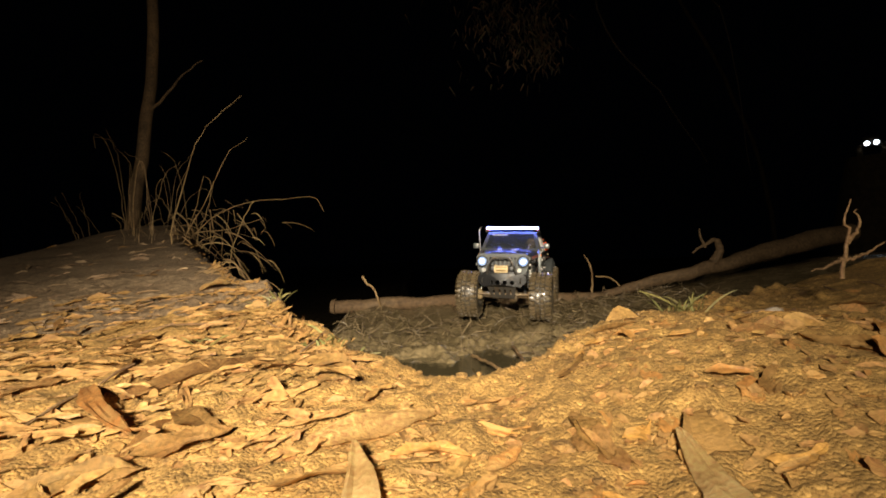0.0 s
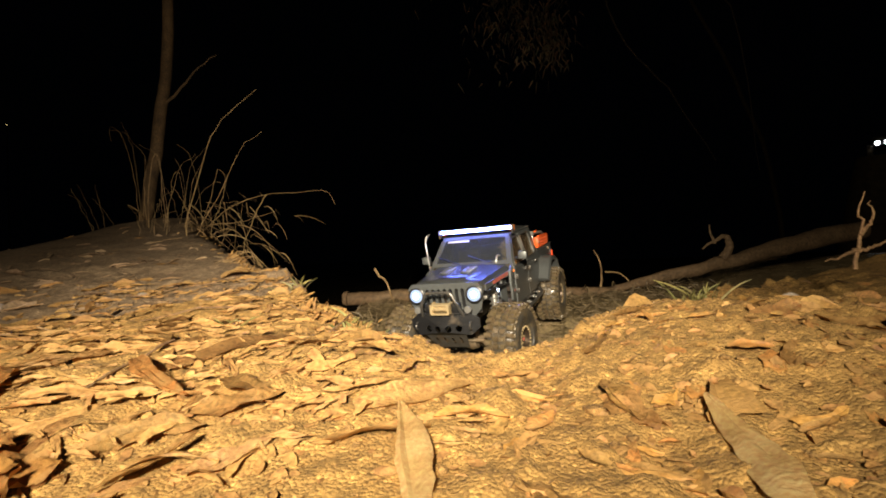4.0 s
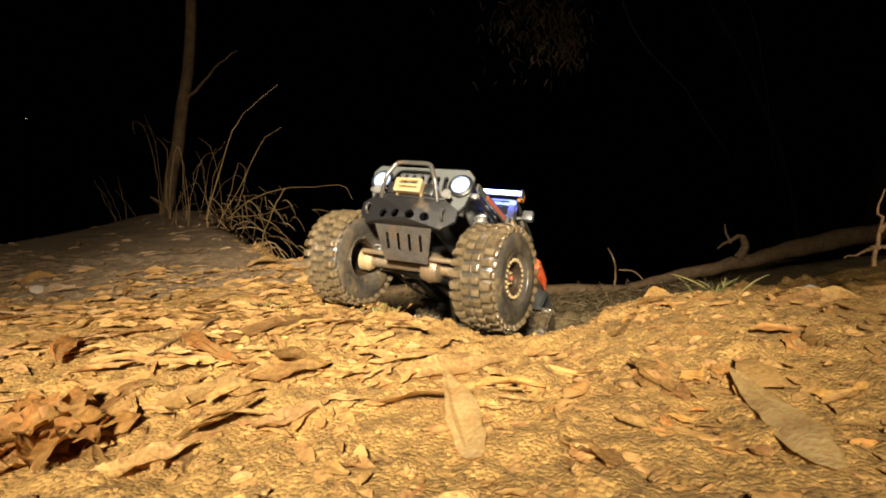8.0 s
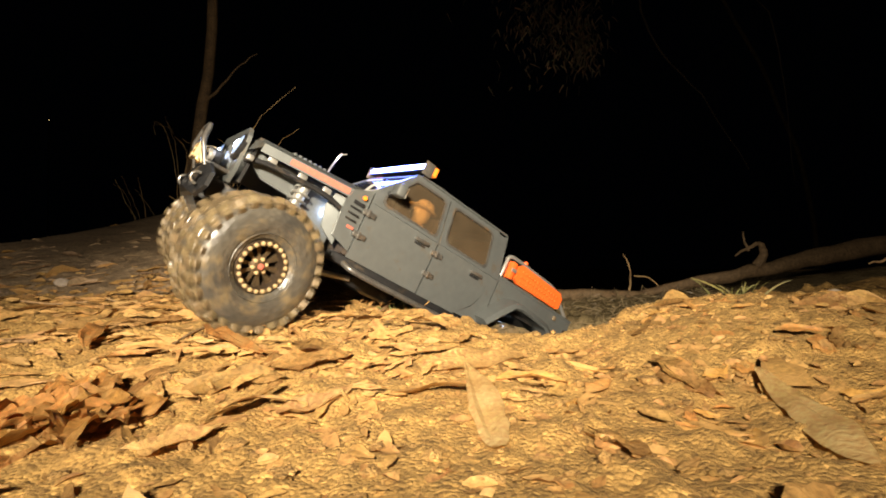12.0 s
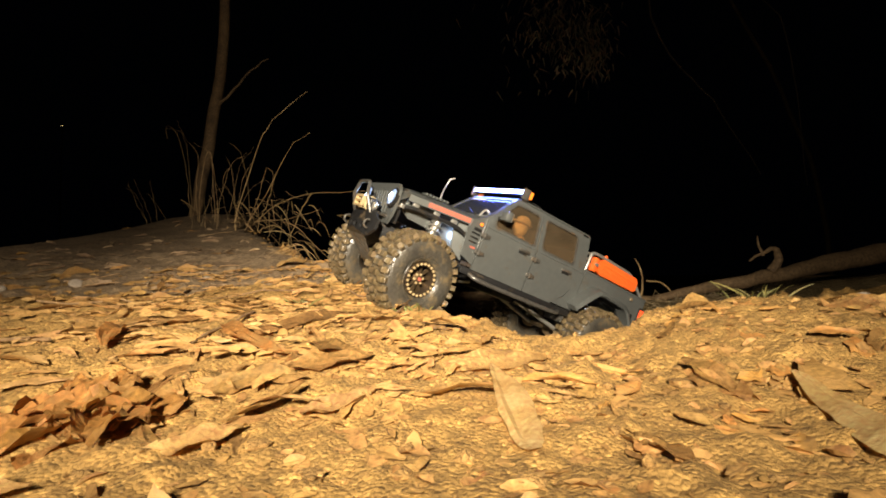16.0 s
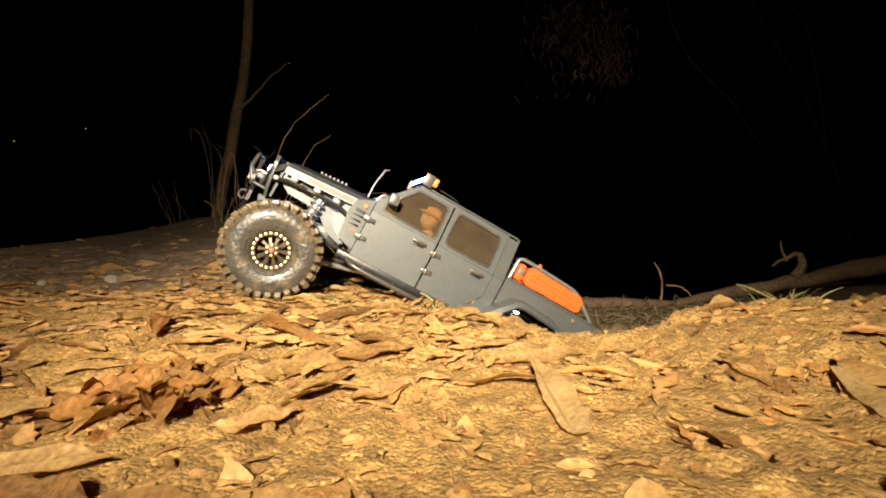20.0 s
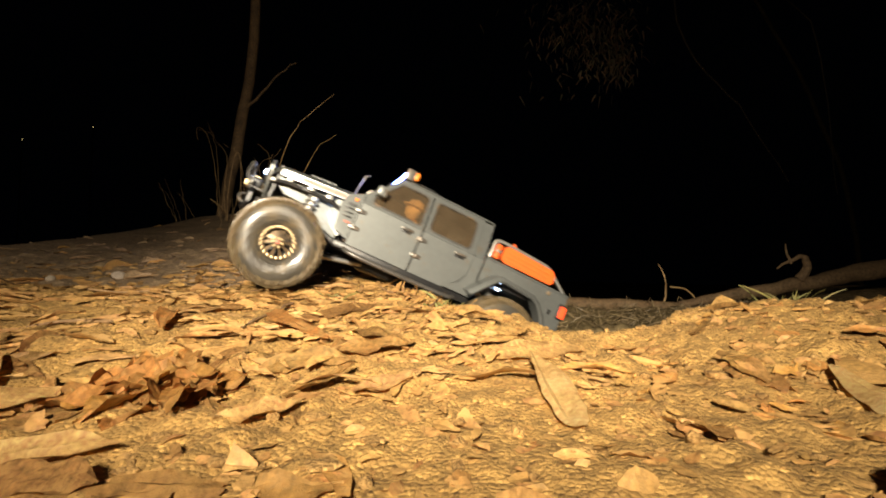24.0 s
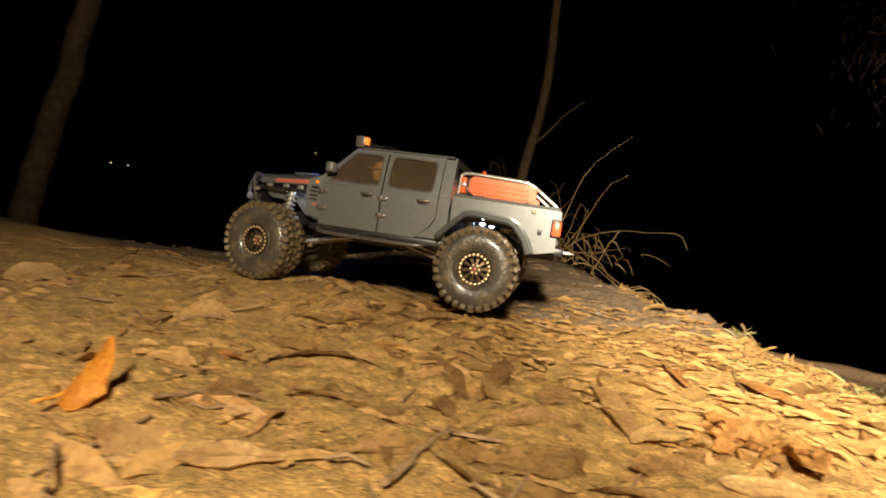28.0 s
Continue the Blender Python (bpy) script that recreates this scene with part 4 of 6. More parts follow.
near = smooth(3.5, 1.2, np.hypot(px, py))
fine = smooth(1.6, 0.9, np.hypot(px, py))
swell = field(9, 1) * 0.0050
pz = pz - 0.012 * np.exp(-((px - 0.11) / 0.13) ** 2 - ((edge + 0.0) / 0.09) ** 2)
soft = pz + near * swell * (1 - 0.3 * in_hole) + 0.0012
lumps = swell + np.maximum(0, field(28, 2)) * 0.0050 + field(75, 3, 2) * 0.0014 + fine * np.maximum(0, field(140, 14, 2)) * 0.0016
crumbs = np.maximum(0, field(55, 4, 2) - 0.25) * 0.005 * smooth(-0.25, 0.25, px)
lip_band = np.exp(-((edge - 0.0) / 0.05) ** 2) * (1 - 0.85 * np.exp(-((px - 0.09) / 0.14) ** 2))
pz = pz + near * (lumps + crumbs) * (1 - 0.3 * in_hole) + lip_band * near * np.maximum(0, field(24, 5)) * 0.012
pz = pz + in_hole * near * (field(12, 6) * 0.010 + np.maximum(0, field(30, 16, 2) - 0.1) * 0.014 + field(85, 17, 2) * 0.0022)
pz = pz + (1 - near) * field(0.6, 7) * 0.05

i = np.arange(px.size).reshape(px.shape)
quads = np.stack([i[:-1, :-1], i[1:, :-1], i[1:, 1:], i[:-1, 1:]], -1).reshape(-1, 4)
me = bpy.data.meshes.new("ground")
me.from_pydata(np.stack([px, py, pz], -1).reshape(-1, 3).tolist(), [], quads.tolist())
me.polygons.foreach_set("use_smooth", np.ones(len(quads), bool))
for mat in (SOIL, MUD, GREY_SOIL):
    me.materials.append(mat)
kind = np.zeros(px.shape, int)
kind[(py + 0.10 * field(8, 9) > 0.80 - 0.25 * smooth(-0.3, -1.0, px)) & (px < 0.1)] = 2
kind[(in_hole > 0.55 + 0.25 * field(20, 8)) & (edge > 0)] = 1
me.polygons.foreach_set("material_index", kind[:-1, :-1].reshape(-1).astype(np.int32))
ground = tagged(new("ground", me), "uneven orange sandy bank strewn with dry leaves", "ground", kind="structure")


def ground_z(x, y):
    a = int(np.clip(np.searchsorted(GX, x) - 1, 0, len(GX) - 2))
    b = int(np.clip(np.searchsorted(GY, y) - 1, 0, len(GY) - 2))
    u, v = (x - GX[a]) / (GX[a + 1] - GX[a]), (y - GY[b]) / (GY[b + 1] - GY[b])
    return float((pz[a, b] * (1 - u) + pz[a + 1, b] * u) * (1 - v) + (pz[a, b + 1] * (1 - u) + pz[a + 1, b + 1] * u) * v)


def soft_z(x, y):
    """Height of the bank without its crumbs, on which leaves settle."""
    a = min(max(int(np.searchsorted(GX, x)) - 1, 0), len(GX) - 2)
    b = min(max(int(np.searchsorted(GY, y)) - 1, 0), len(GY) - 2)
    u, v = (x - GX[a]) / (GX[a + 1] - GX[a]), (y - GY[b]) / (GY[b + 1] - GY[b])
    return float((soft[a, b] * (1 - u) + soft[a + 1, b] * u) * (1 - v) + (soft[a, b + 1] * (1 - u) + soft[a + 1, b + 1] * u) * v)


# muddy pool in the hole
bm = bmesh.new()
ring = [bm.verts.new((0.19 + (0.24 + 0.03 * math.sin(3 * a)) * math.cos(a), 0.88 + (0.22 + 0.02 * math.cos(4 * a)) * math.sin(a), 0)) for a in [k * 2 * math.pi / 40 for k in range(40)]]
bm.faces.new(ring)
tagged(part("water", bm, WATER, None, "", pose(0, 0, -0.080)), "small pool of murky brown water in the muddy hole", "puddle", kind="structure")


# ---- tree, cane clump, log and sticks ----
def wander(ctrl, n, amount, seed):
    r = random.Random(seed)
    return [p + Vector((r.uniform(-1, 1), r.uniform(-1, 1), r.uniform(-1, 1))) * amount for p in curve_points(ctrl, n)]


tree = tagged(new("tree"), "slender leaning tree trunk with one bare side branch on the mound", "tree")
part("trunk", tube(wander([(-1.192, 2.32, 0.18), (-1.178, 2.32, 0.30), (-1.100, 2.309, 0.68), (-1.060, 2.301, 0.956), (-1.032, 2.293, 1.282), (-1.045, 2.29, 1.6), (-1.05, 2.29, 2.0), (-1.02, 2.29, 3.0)], 24, 0.006, 3), [0.042, 0.036, 0.032] + [0.028 - 0.0005 * k for k in range(21)], 14), BARK, tree)
part("branch", tube(wander([(-1.062, 2.302, 0.835), (-0.99, 2.297, 0.905), (-0.921, 2.292, 0.985), (-0.823, 2.285, 1.054)], 12, 0.004, 4), [0.0075 - 0.0005 * k for k in range(12)], 7), BARK, tree, "bare side branch")
part("branch", tube(wander([(-1.045, 2.29, 1.7), (-0.7, 2.3, 2.0), (-0.45, 2.35, 2.2)], 10, 0.01, 5), [0.010 - 0.0008 * k for k in range(10)], 7), BARK, tree)

canes = tagged(new("cane_clump"), "clump of dry bent canes and reeds growing beside the trunk", "dry plant")
for k, (ctrl, r) in enumerate((
        ([(-0.80, 1.843, 0.20), (-0.794, 1.843, 0.269), (-0.721, 1.834, 0.509), (-0.649, 1.828, 0.634), (-0.527, 1.818, 0.731)], 0.0060),
        ([(-0.79, 1.89, 0.20), (-0.755, 1.89, 0.27), (-0.675, 1.883, 0.401), (-0.605, 1.876, 0.536), (-0.532, 1.871, 0.591)], 0.0048),
        ([(-0.84, 2.044, 0.20), (-0.80, 2.044, 0.263), (-0.696, 2.036, 0.346), (-0.569, 2.027, 0.378), (-0.443, 2.019, 0.384), (-0.323, 2.011, 0.385), (-0.289, 2.01, 0.327)], 0.0055),
        ([(-0.553, 1.976, 0.372), (-0.593, 1.98, 0.299), (-0.641, 1.985, 0.19), (-0.655, 1.987, 0.10)], 0.0065),
        ([(-0.81, 1.992, 0.20), (-0.778, 1.992, 0.259), (-0.655, 1.984, 0.271), (-0.518, 1.975, 0.309)], 0.0048),
        ([(-1.041, 2.059, 0.20), (-1.041, 2.059, 0.283), (-1.039, 2.057, 0.424), (-1.013, 2.053, 0.548), (-0.991, 2.052, 0.541), (-0.978, 2.053, 0.383), (-0.965, 2.055, 0.21)], 0.0060),
        ([(-1.157, 2.217, 0.24), (-1.157, 2.217, 0.308), (-1.169, 2.215, 0.475), (-1.184, 2.213, 0.626), (-1.215, 2.214, 0.688), (-1.274, 2.218, 0.705)], 0.0042),
        ([(-1.40, 2.333, 0.20), (-1.408, 2.333, 0.293), (-1.498, 2.336, 0.492)], 0.0042),
        ([(-1.153, 2.2, 0.286), (-1.153, 2.2, 0.303), (-1.162, 2.2, 0.408), (-1.176, 2.2, 0.508), (-1.202, 2.2, 0.633), (-1.234, 2.2, 0.696), (-1.268, 2.2, 0.714), (-1.266, 2.2, 0.654)], 0.0040),
        ([(-1.143, 2.2, 0.286), (-1.143, 2.2, 0.303), (-1.122, 2.2, 0.563), (-1.178, 2.2, 0.646), (-1.219, 2.2, 0.734)], 0.0032),
        ([(-0.986, 2.08, 0.24), (-0.986, 2.08, 0.272), (-0.999, 2.08, 0.414), (-1.009, 2.08, 0.551), (-1.083, 2.08, 0.604)], 0.0050),
        ([(-1.062, 2.08, 0.242), (-1.062, 2.08, 0.273), (-1.068, 2.08, 0.438), (-1.06, 2.08, 0.552)], 0.0046),
        ([(-1.418, 2.32, 0.211), (-1.418, 2.32, 0.274), (-1.476, 2.32, 0.388), (-1.519, 2.32, 0.475)], 0.0040),
        ([(-1.359, 2.3, 0.237), (-1.359, 2.3, 0.283), (-1.379, 2.3, 0.398), (-1.399, 2.3, 0.481)], 0.0044),
        ([(-1.318, 2.3, 0.237), (-1.318, 2.3, 0.282), (-1.349, 2.3, 0.345), (-1.412, 2.3, 0.424)], 0.0036),
        ([(-0.786, 1.95, 0.206), (-0.786, 1.95, 0.249), (-0.802, 1.95, 0.438), (-0.832, 1.95, 0.536), (-0.876, 1.95, 0.572)], 0.0030),
        ([(-0.828, 1.95, 0.208), (-0.828, 1.95, 0.243), (-0.851, 1.95, 0.338), (-0.899, 1.95, 0.416)], 0.0040),
        ([(-0.795, 1.95, 0.206), (-0.795, 1.95, 0.242), (-0.75, 1.95, 0.371), (-0.723, 1.95, 0.471), (-0.695, 1.95, 0.437), (-0.713, 1.95, 0.337)], 0.0040),
        ([(-0.751, 1.95, 0.206), (-0.751, 1.95, 0.248), (-0.706, 1.95, 0.37), (-0.684, 1.95, 0.459)], 0.0040))):
    pts = wander(ctrl, 16, 0.003, 20 + k)
    part("cane", tube([p + Vector((0.022, 0, 0)) for p in pts], [r * 0.34 * (1 - 0.045 * j) for j in range(16)], 6), CANE, canes)
rnd = random.Random(11)
for k in range(34):
    bx, by = rnd.gauss(-0.86, 0.13), rnd.uniform(1.85, 2.2)
    if bx > -0.62:
        bx = -0.62 - rnd.uniform(0, 0.2)
    z0 = ground_z(bx, by) - 0.01
    h = rnd.uniform(0.05, 0.28) * (1.2 if bx > -0.95 else 0.7)
    lean = rnd.uniform(-0.10, 0.15) if bx > -1.0 else rnd.uniform(-0.15, 0.1)
    out = rnd.uniform(-0.12, 0.10)
    ctrl = [(bx, by, z0), (bx + lean * 0.35, by + out * 0.3, z0 + h * 0.75), (bx + lean * 0.8, by + out * 0.8, z0 + h)]
    if rnd.random() < 0.55:
        ctrl.append((bx + lean * 1.05, by + out, z0 + h * rnd.uniform(0.25, 0.7)))
    part("cane", tube(wander(ctrl, 11, 0.004, 100 + k), [rnd.uniform(0.0005, 0.0010) * (1 - 0.06 * j) for j in range(11)], 5), CANE, canes)


rnd = random.Random(19)
for k in range(14):
    bx, by, bz = rnd.uniform(-0.84, -0.52), rnd.uniform(1.9, 2.1), rnd.uniform(0.20, 0.40)
    bz -= 0.12 * abs(bx + 0.6)
    ctrl = [(bx, by, bz), (bx + rnd.uniform(-0.03, 0.05), by, bz - rnd.uniform(-0.01, 0.03)), (bx + rnd.uniform(-0.03, 0.07), by + 0.01, bz - rnd.uniform(0.01, 0.10))]
    part("twig", tube(wander(ctrl, 8, 0.002, 700 + k), [0.0009 - 0.00008 * j for j in range(8)], 4), CANE, canes)


def blade(bm, base, tip, sag, width, rnd):
    """One bent strap leaf, with a fold along its middle."""
    base, tip = Vector(base), Vector(tip)
    side = (tip - base).cross(Vector((rnd.uniform(-1, 1), rnd.uniform(-1, 1), 0.3))).normalized()
    rows = []
    for k in range(7):
        t = k / 6
        p = base.lerp(tip, t) + Vector((0, 0, sag * 4 * t * (1 - t)))
        w = width * (0.5 + t) * (1 - t) * 1.4 + 0.0003
        rows.append([bm.verts.new(p - side * w), bm.verts.new(p + Vector((0, 0, -w * 0.5))), bm.verts.new(p + side * w)])
    for a, b in zip(rows, rows[1:]):
        for j in range(2):
            bm.faces.new((a[j], a[j + 1], b[j + 1], b[j]))


bm = bmesh.new()
rnd = random.Random(12)
for k in range(120):
    bx, by = rnd.gauss(-0.74, 0.13), rnd.uniform(1.85, 2.15)
    bz = rnd.uniform(0.14, 0.36)
    blade(bm, (bx, by, bz), (bx + rnd.gauss(0.03, 0.05), by + rnd.gauss(0, 0.05), bz - rnd.uniform(0.02, 0.12)), rnd.uniform(0, 0.03), rnd.uniform(0.0010, 0.0026), rnd)
strap = part("dry_strap_leaves", bm, CANE, canes, "", flat=False)
strap["kind"] = "stuff"

tuft = tagged(new("hanging_tuft"), "straggly dry grass hanging over the bank edge", "dry plant")
rnd = random.Random(13)
for k in range(11):
    bx, by = rnd.uniform(-0.44, -0.31), rnd.uniform(1.12, 1.22)
    z0 = ground_z(bx, by)
    dx = rnd.uniform(0.02, 0.14)
    ctrl = [(bx, by, z0 - 0.005), (bx + dx * 0.6, by + 0.01, z0 + rnd.uniform(0.0, 0.03)), (bx + dx, by + rnd.uniform(-0.02, 0.02), z0 - rnd.uniform(0.0, 0.07))]
    part("stalk", tube(wander(ctrl, 8, 0.002, 300 + k), [0.0010 - 0.00009 * j for j in range(8)], 5), CANE, tuft)


def grass_tuft(x, y, count, height, seed, label):
    r = random.Random(seed)
    bm = bmesh.new()
    for _ in range(count):
        bx, by = x + r.gauss(0, 0.014), y + r.gauss(0, 0.012)
        z0 = ground_z(bx, by) - 0.003
        h = height * r.uniform(0.5, 1.15)
        blade(bm, (bx, by, z0), (bx + r.gauss(0, 0.6) * h, by + r.gauss(0, 0.5) * h, z0 + h * r.uniform(0.3, 0.9)), h * 0.12, r.uniform(0.0009, 0.0016), r)
    tagged(part("grass_tuft", bm, GREEN), label, "grass", "grass tufts on the bank")


grass_tuft(-0.150, 0.86, 30, 0.026, 1, "small tuft of green grass on the bank lip")
grass_tuft(0.46, 0.72, 34, 0.045, 2, "sparse yellow-green grass tuft on the soil")
grass_tuft(-0.16, 0.62, 14, 0.02, 3, "tiny green sprig among dry leaves")
grass_tuft(-0.03, 0.62, 22, 0.022, 4, "small tuft of green grass on the bank lip")


def log_mesh(ctrl, radii, n, sides, seed):
    pts = curve_points(ctrl, n)
    rad = [float(np.interp(k / (n - 1), np.linspace(0, 1, len(radii)), radii)) for k in range(n)]
    bm = tube(pts, rad, sides)
    for v in bm.verts:
        v.co += Vector((noise.noise(v.co * 14 + Vector((seed, 0, 0))), noise.noise(v.co * 14 + Vector((0, seed, 0))), noise.noise(v.co * 14 + Vector((0, 0, seed))))) * 0.008
    return bm


log = tagged(new("fallen_log"), "long weathered log lying up the slope behind the hole", "log")
part("stem", log_mesh([(0.70, 1.71, -0.035), (0.811, 1.70, -0.012), (0.988, 1.70, 0.022), (1.165, 1.70, 0.056), (1.32, 1.72, 0.088), (1.52, 1.77, 0.120), (1.78, 1.84, 0.150)], [0.010, 0.015, 0.020, 0.024, 0.029, 0.035, 0.036], 44, 16, 3.1), LOGWOOD, log)
part("stub", tube(wander([(1.12, 1.68, 0.07), (1.135, 1.672, 0.115), (1.125, 1.670, 0.142), (1.095, 1.672, 0.132), (1.039, 1.677, 0.103)], 12, 0.003, 8), [0.017, 0.015, 0.013, 0.012, 0.011, 0.010, 0.008, 0.007, 0.006, 0.005, 0.004, 0.003], 8), LOGWOOD, log, "pale curled branch stub")
part("stub", tube(wander([(1.085, 1.674, 0.12), (1.07, 1.674, 0.15), (1.068, 1.673, 0.184)], 7, 0.002, 9), [0.005 - 0.0005 * k for k in range(7)], 6), LOGWOOD, log, "thin broken twig")
low_log = tagged(new("half_buried_log"), "straight muddy log half buried along the far side of the hole", "log")
part("stem", log_mesh([(-0.18, 1.66, -0.020), (0.013, 1.655, -0.022), (0.199, 1.65, -0.022), (0.45, 1.66, -0.03), (0.72, 1.68, -0.035)], [0.020, 0.021, 0.020, 0.019, 0.016], 40, 14, 7.7), LOGWOOD, low_log)
part("cut_end", tube([(-0.196, 1.661, -0.019), (-0.182, 1.66, -0.020)], [0.021, 0.025], 14), LOGWOOD, low_log, "pale sawn end")


def stick(ctrl, r0, r1, seed, label, mat=None, n=12, sides=7):
    tagged(part("stick", tube(wander(ctrl, n, r0 * 0.5, seed), [r0 + (r1 - r0) * k / (n - 1) for k in range(n)], sides), mat or TWIG), label, "stick", "loose sticks about the hole")


stick([(0.744, 1.848, -0.06), (0.744, 1.848, -0.012), (0.741, 1.847, 0.069), (0.718, 1.848, 0.113)], 0.0045, 0.002, 1, "thin bare stick standing upright in the mud", CANE)
stick([(-0.087, 1.60, 0.079), (-0.070, 1.60, 0.05), (-0.050, 1.599, 0.036), (-0.03, 1.60, -0.03)], 0.004, 0.0025, 2, "short bent twig standing by the log", CANE)
stick([(0.74, 1.796, 0.03), (0.78, 1.795, 0.026), (0.81, 1.794, 0.010), (0.84, 1.79, -0.03)], 0.003, 0.002, 3, "thin bent twig in the mud", CANE)
stick([(0.180, 0.985, -0.066), (0.192, 0.88, -0.058), (0.203, 0.783, -0.052)], 0.0028, 0.002, 4, "pale stick leaning out of the muddy hole", CANE)
stick([(0.276, 1.07, -0.072), (0.262, 0.96, -0.056), (0.250, 0.845, -0.055)], 0.0036, 0.0026, 5, "pale stick leaning out of the muddy hole", CANE)

dead = tagged(new("dead_shrub"), "small twisted dead shrub stem on the soil slope", "dry plant")
for k, ctrl in enumerate((([(0.640, 0.652, 0.075), (0.642, 0.65, 0.101), (0.650, 0.649, 0.135), (0.640, 0.648, 0.150), (0.655, 0.648, 0.178)]), ([(0.646, 0.65, 0.12), (0.662, 0.648, 0.140), (0.658, 0.648, 0.165)]), ([(0.64, 0.65, 0.10), (0.615, 0.645, 0.092), (0.585, 0.64, 0.086)]), ([(0.644, 0.65, 0.098), (0.67, 0.65, 0.104), (0.70, 0.652, 0.118)]))):
    part("stem", tube(wander(ctrl, 12, 0.0016, 40 + k), [0.0030 - 0.0002 * j for j in range(12)], 7), TWIG, dead)

# ---- beyond the bank: far trunk, hanging foliage, bare branches, distant lights ----
far_tree = tagged(new("tree"), "dim tall tree trunk in the dark beyond the bank", "tree")
part("trunk", tube(wander([(-4.15, 1.42, -0.3), (-4.09, 1.43, 0.32), (-3.98, 1.45, 0.89), (-3.87, 1.46, 1.5), (-3.65, 1.5, 3.2)], 20, 0.012, 60), [0.085 - 0.0015 * k for k in range(20)], 14), BARK, far_tree)
back_tree = tagged(new("tree"), "dim bare tree with hanging leaves behind the hole", "tree")
part("trunk", tube(wander([(5.2, 6.6, -1.0), (5.0, 6.5, 0.8), (4.4, 6.3, 2.2), (3.4, 5.8, 3.3), (2.0, 4.6, 3.9)], 20, 0.015, 61), [0.036 - 0.0011 * k for k in range(20)], 10), DIMMED_BARK, back_tree)
part("branch", tube(wander([(2.0, 4.6, 3.9), (1.7, 4.05, 2.9), (1.2, 3.95, 2.45), (0.9, 3.95, 2.15)], 14, 0.012, 62), [0.02 - 0.0011 * k for k in range(14)], 7), DIMMED_BARK, back_tree)
part("branch", tube(wander([(2.0, 4.6, 3.9), (1.70, 4.05, 2.4), (1.804, 3.905, 1.761), (2.067, 3.892, 1.496), (2.282, 3.884, 1.165), (2.498, 3.875, 0.80)], 16, 0.012, 63), [0.009 - 0.0004 * k for k in range(16)], 6), DIMMED_BARK, back_tree)
part("branch", tube(wander([(3.4, 5.8, 3.3), (2.75, 4.2, 2.4), (2.725, 3.844, 1.834), (2.792, 3.849, 1.28), (2.859, 3.854, 0.7)], 14, 0.012, 64), [0.007 - 0.0004 * k for k in range(14)], 6), DIMMED_BARK, back_tree)
bm = bmesh.new()
rnd = random.Random(21)
for c, spread, count in (((0.82, 3.96, 2.05), 0.12, 160), ((1.12, 3.95, 1.95), 0.13, 300), ((1.22, 3.94, 1.78), 0.08, 130), ((0.95, 4.3, 2.4), 0.25, 260)):
    for _ in range(count):
        b = Vector(c) + Vector((rnd.gauss(0, spread), rnd.gauss(0, 0.08), rnd.gauss(0, spread * 1.2)))
        blade(bm, b, b + Vector((rnd.gauss(0, 0.03), rnd.gauss(0, 0.03), -rnd.uniform(0.04, 0.09))), 0.004, rnd.uniform(0.005, 0.009), rnd)
crown = part("crown", bm, FOLIAGE, back_tree, "dim hanging gum leaves")

parked = tagged(new("toy_truck"), "second toy crawler in the dark with its headlights on", "toy truck")
gz = ground_z(4.86, 4.80)
base_h = pose(4.86, 4.80, gz, 0, 0, -135)
parked.matrix_basis = base_h
lift = 1.08 - gz
part("rock", log_mesh([(0, 0, -0.1), (0, 0, lift - 0.12)], [0.5, 0.22], 8, 12, 5.0), DIMMED_BARK, parked, "dark bank under the wheels")
part("body", block(-0.25, 0.17, -0.08, 0.08, lift - 0.03, lift + 0.035, 0.01), BLACK, parked)
part("cab", block(-0.12, 0.06, -0.07, 0.07, lift + 0.035, lift + 0.09, 0.012), BLACK, parked)
for sx in (0.13, -0.17):
    for sy in (1, -1):
        part("wheel", lathe([(0.03, -0.02), (0.055, -0.022), (0.06, 0.0), (0.055, 0.022), (0.03, 0.02)], 24), RUBBER, parked, "", pose(sx, sy * 0.095, lift - 0.06))
for sy in (1, -1):
    part("headlight", disc(0.021, 0.012, "x", 18), FAR_GLOW, parked, "glowing white headlight", pose(0.17, sy * 0.036, lift))

for x, y, z in ((-36.21, 38.53, 9.96), (-30.39, 38.68, 11.04), (-31.4, 17.5, 3.5), (-32.3, 17.0, 3.5)):
    post = tagged(new("street_lamp"), "tiny distant lamp on a post in the dark", "street lamp", "distant lamps")
    post.matrix_basis = pose(x, y, ground_z(x, y) - 0.1)
    top = z - ground_z(x, y) + 0.1
    part("pole", tube([(0, 0, 0), (0, 0, top)], 0.05, 8), BLACK, post)
    bm = bmesh.new()
    bmesh.ops.create_uvsphere(bm, u_segments=10, v_segments=8, radius=0.045, matrix=pose(0, 0, top))
    part("globe", bm, SPARK_GLOW, post, "glowing globe")


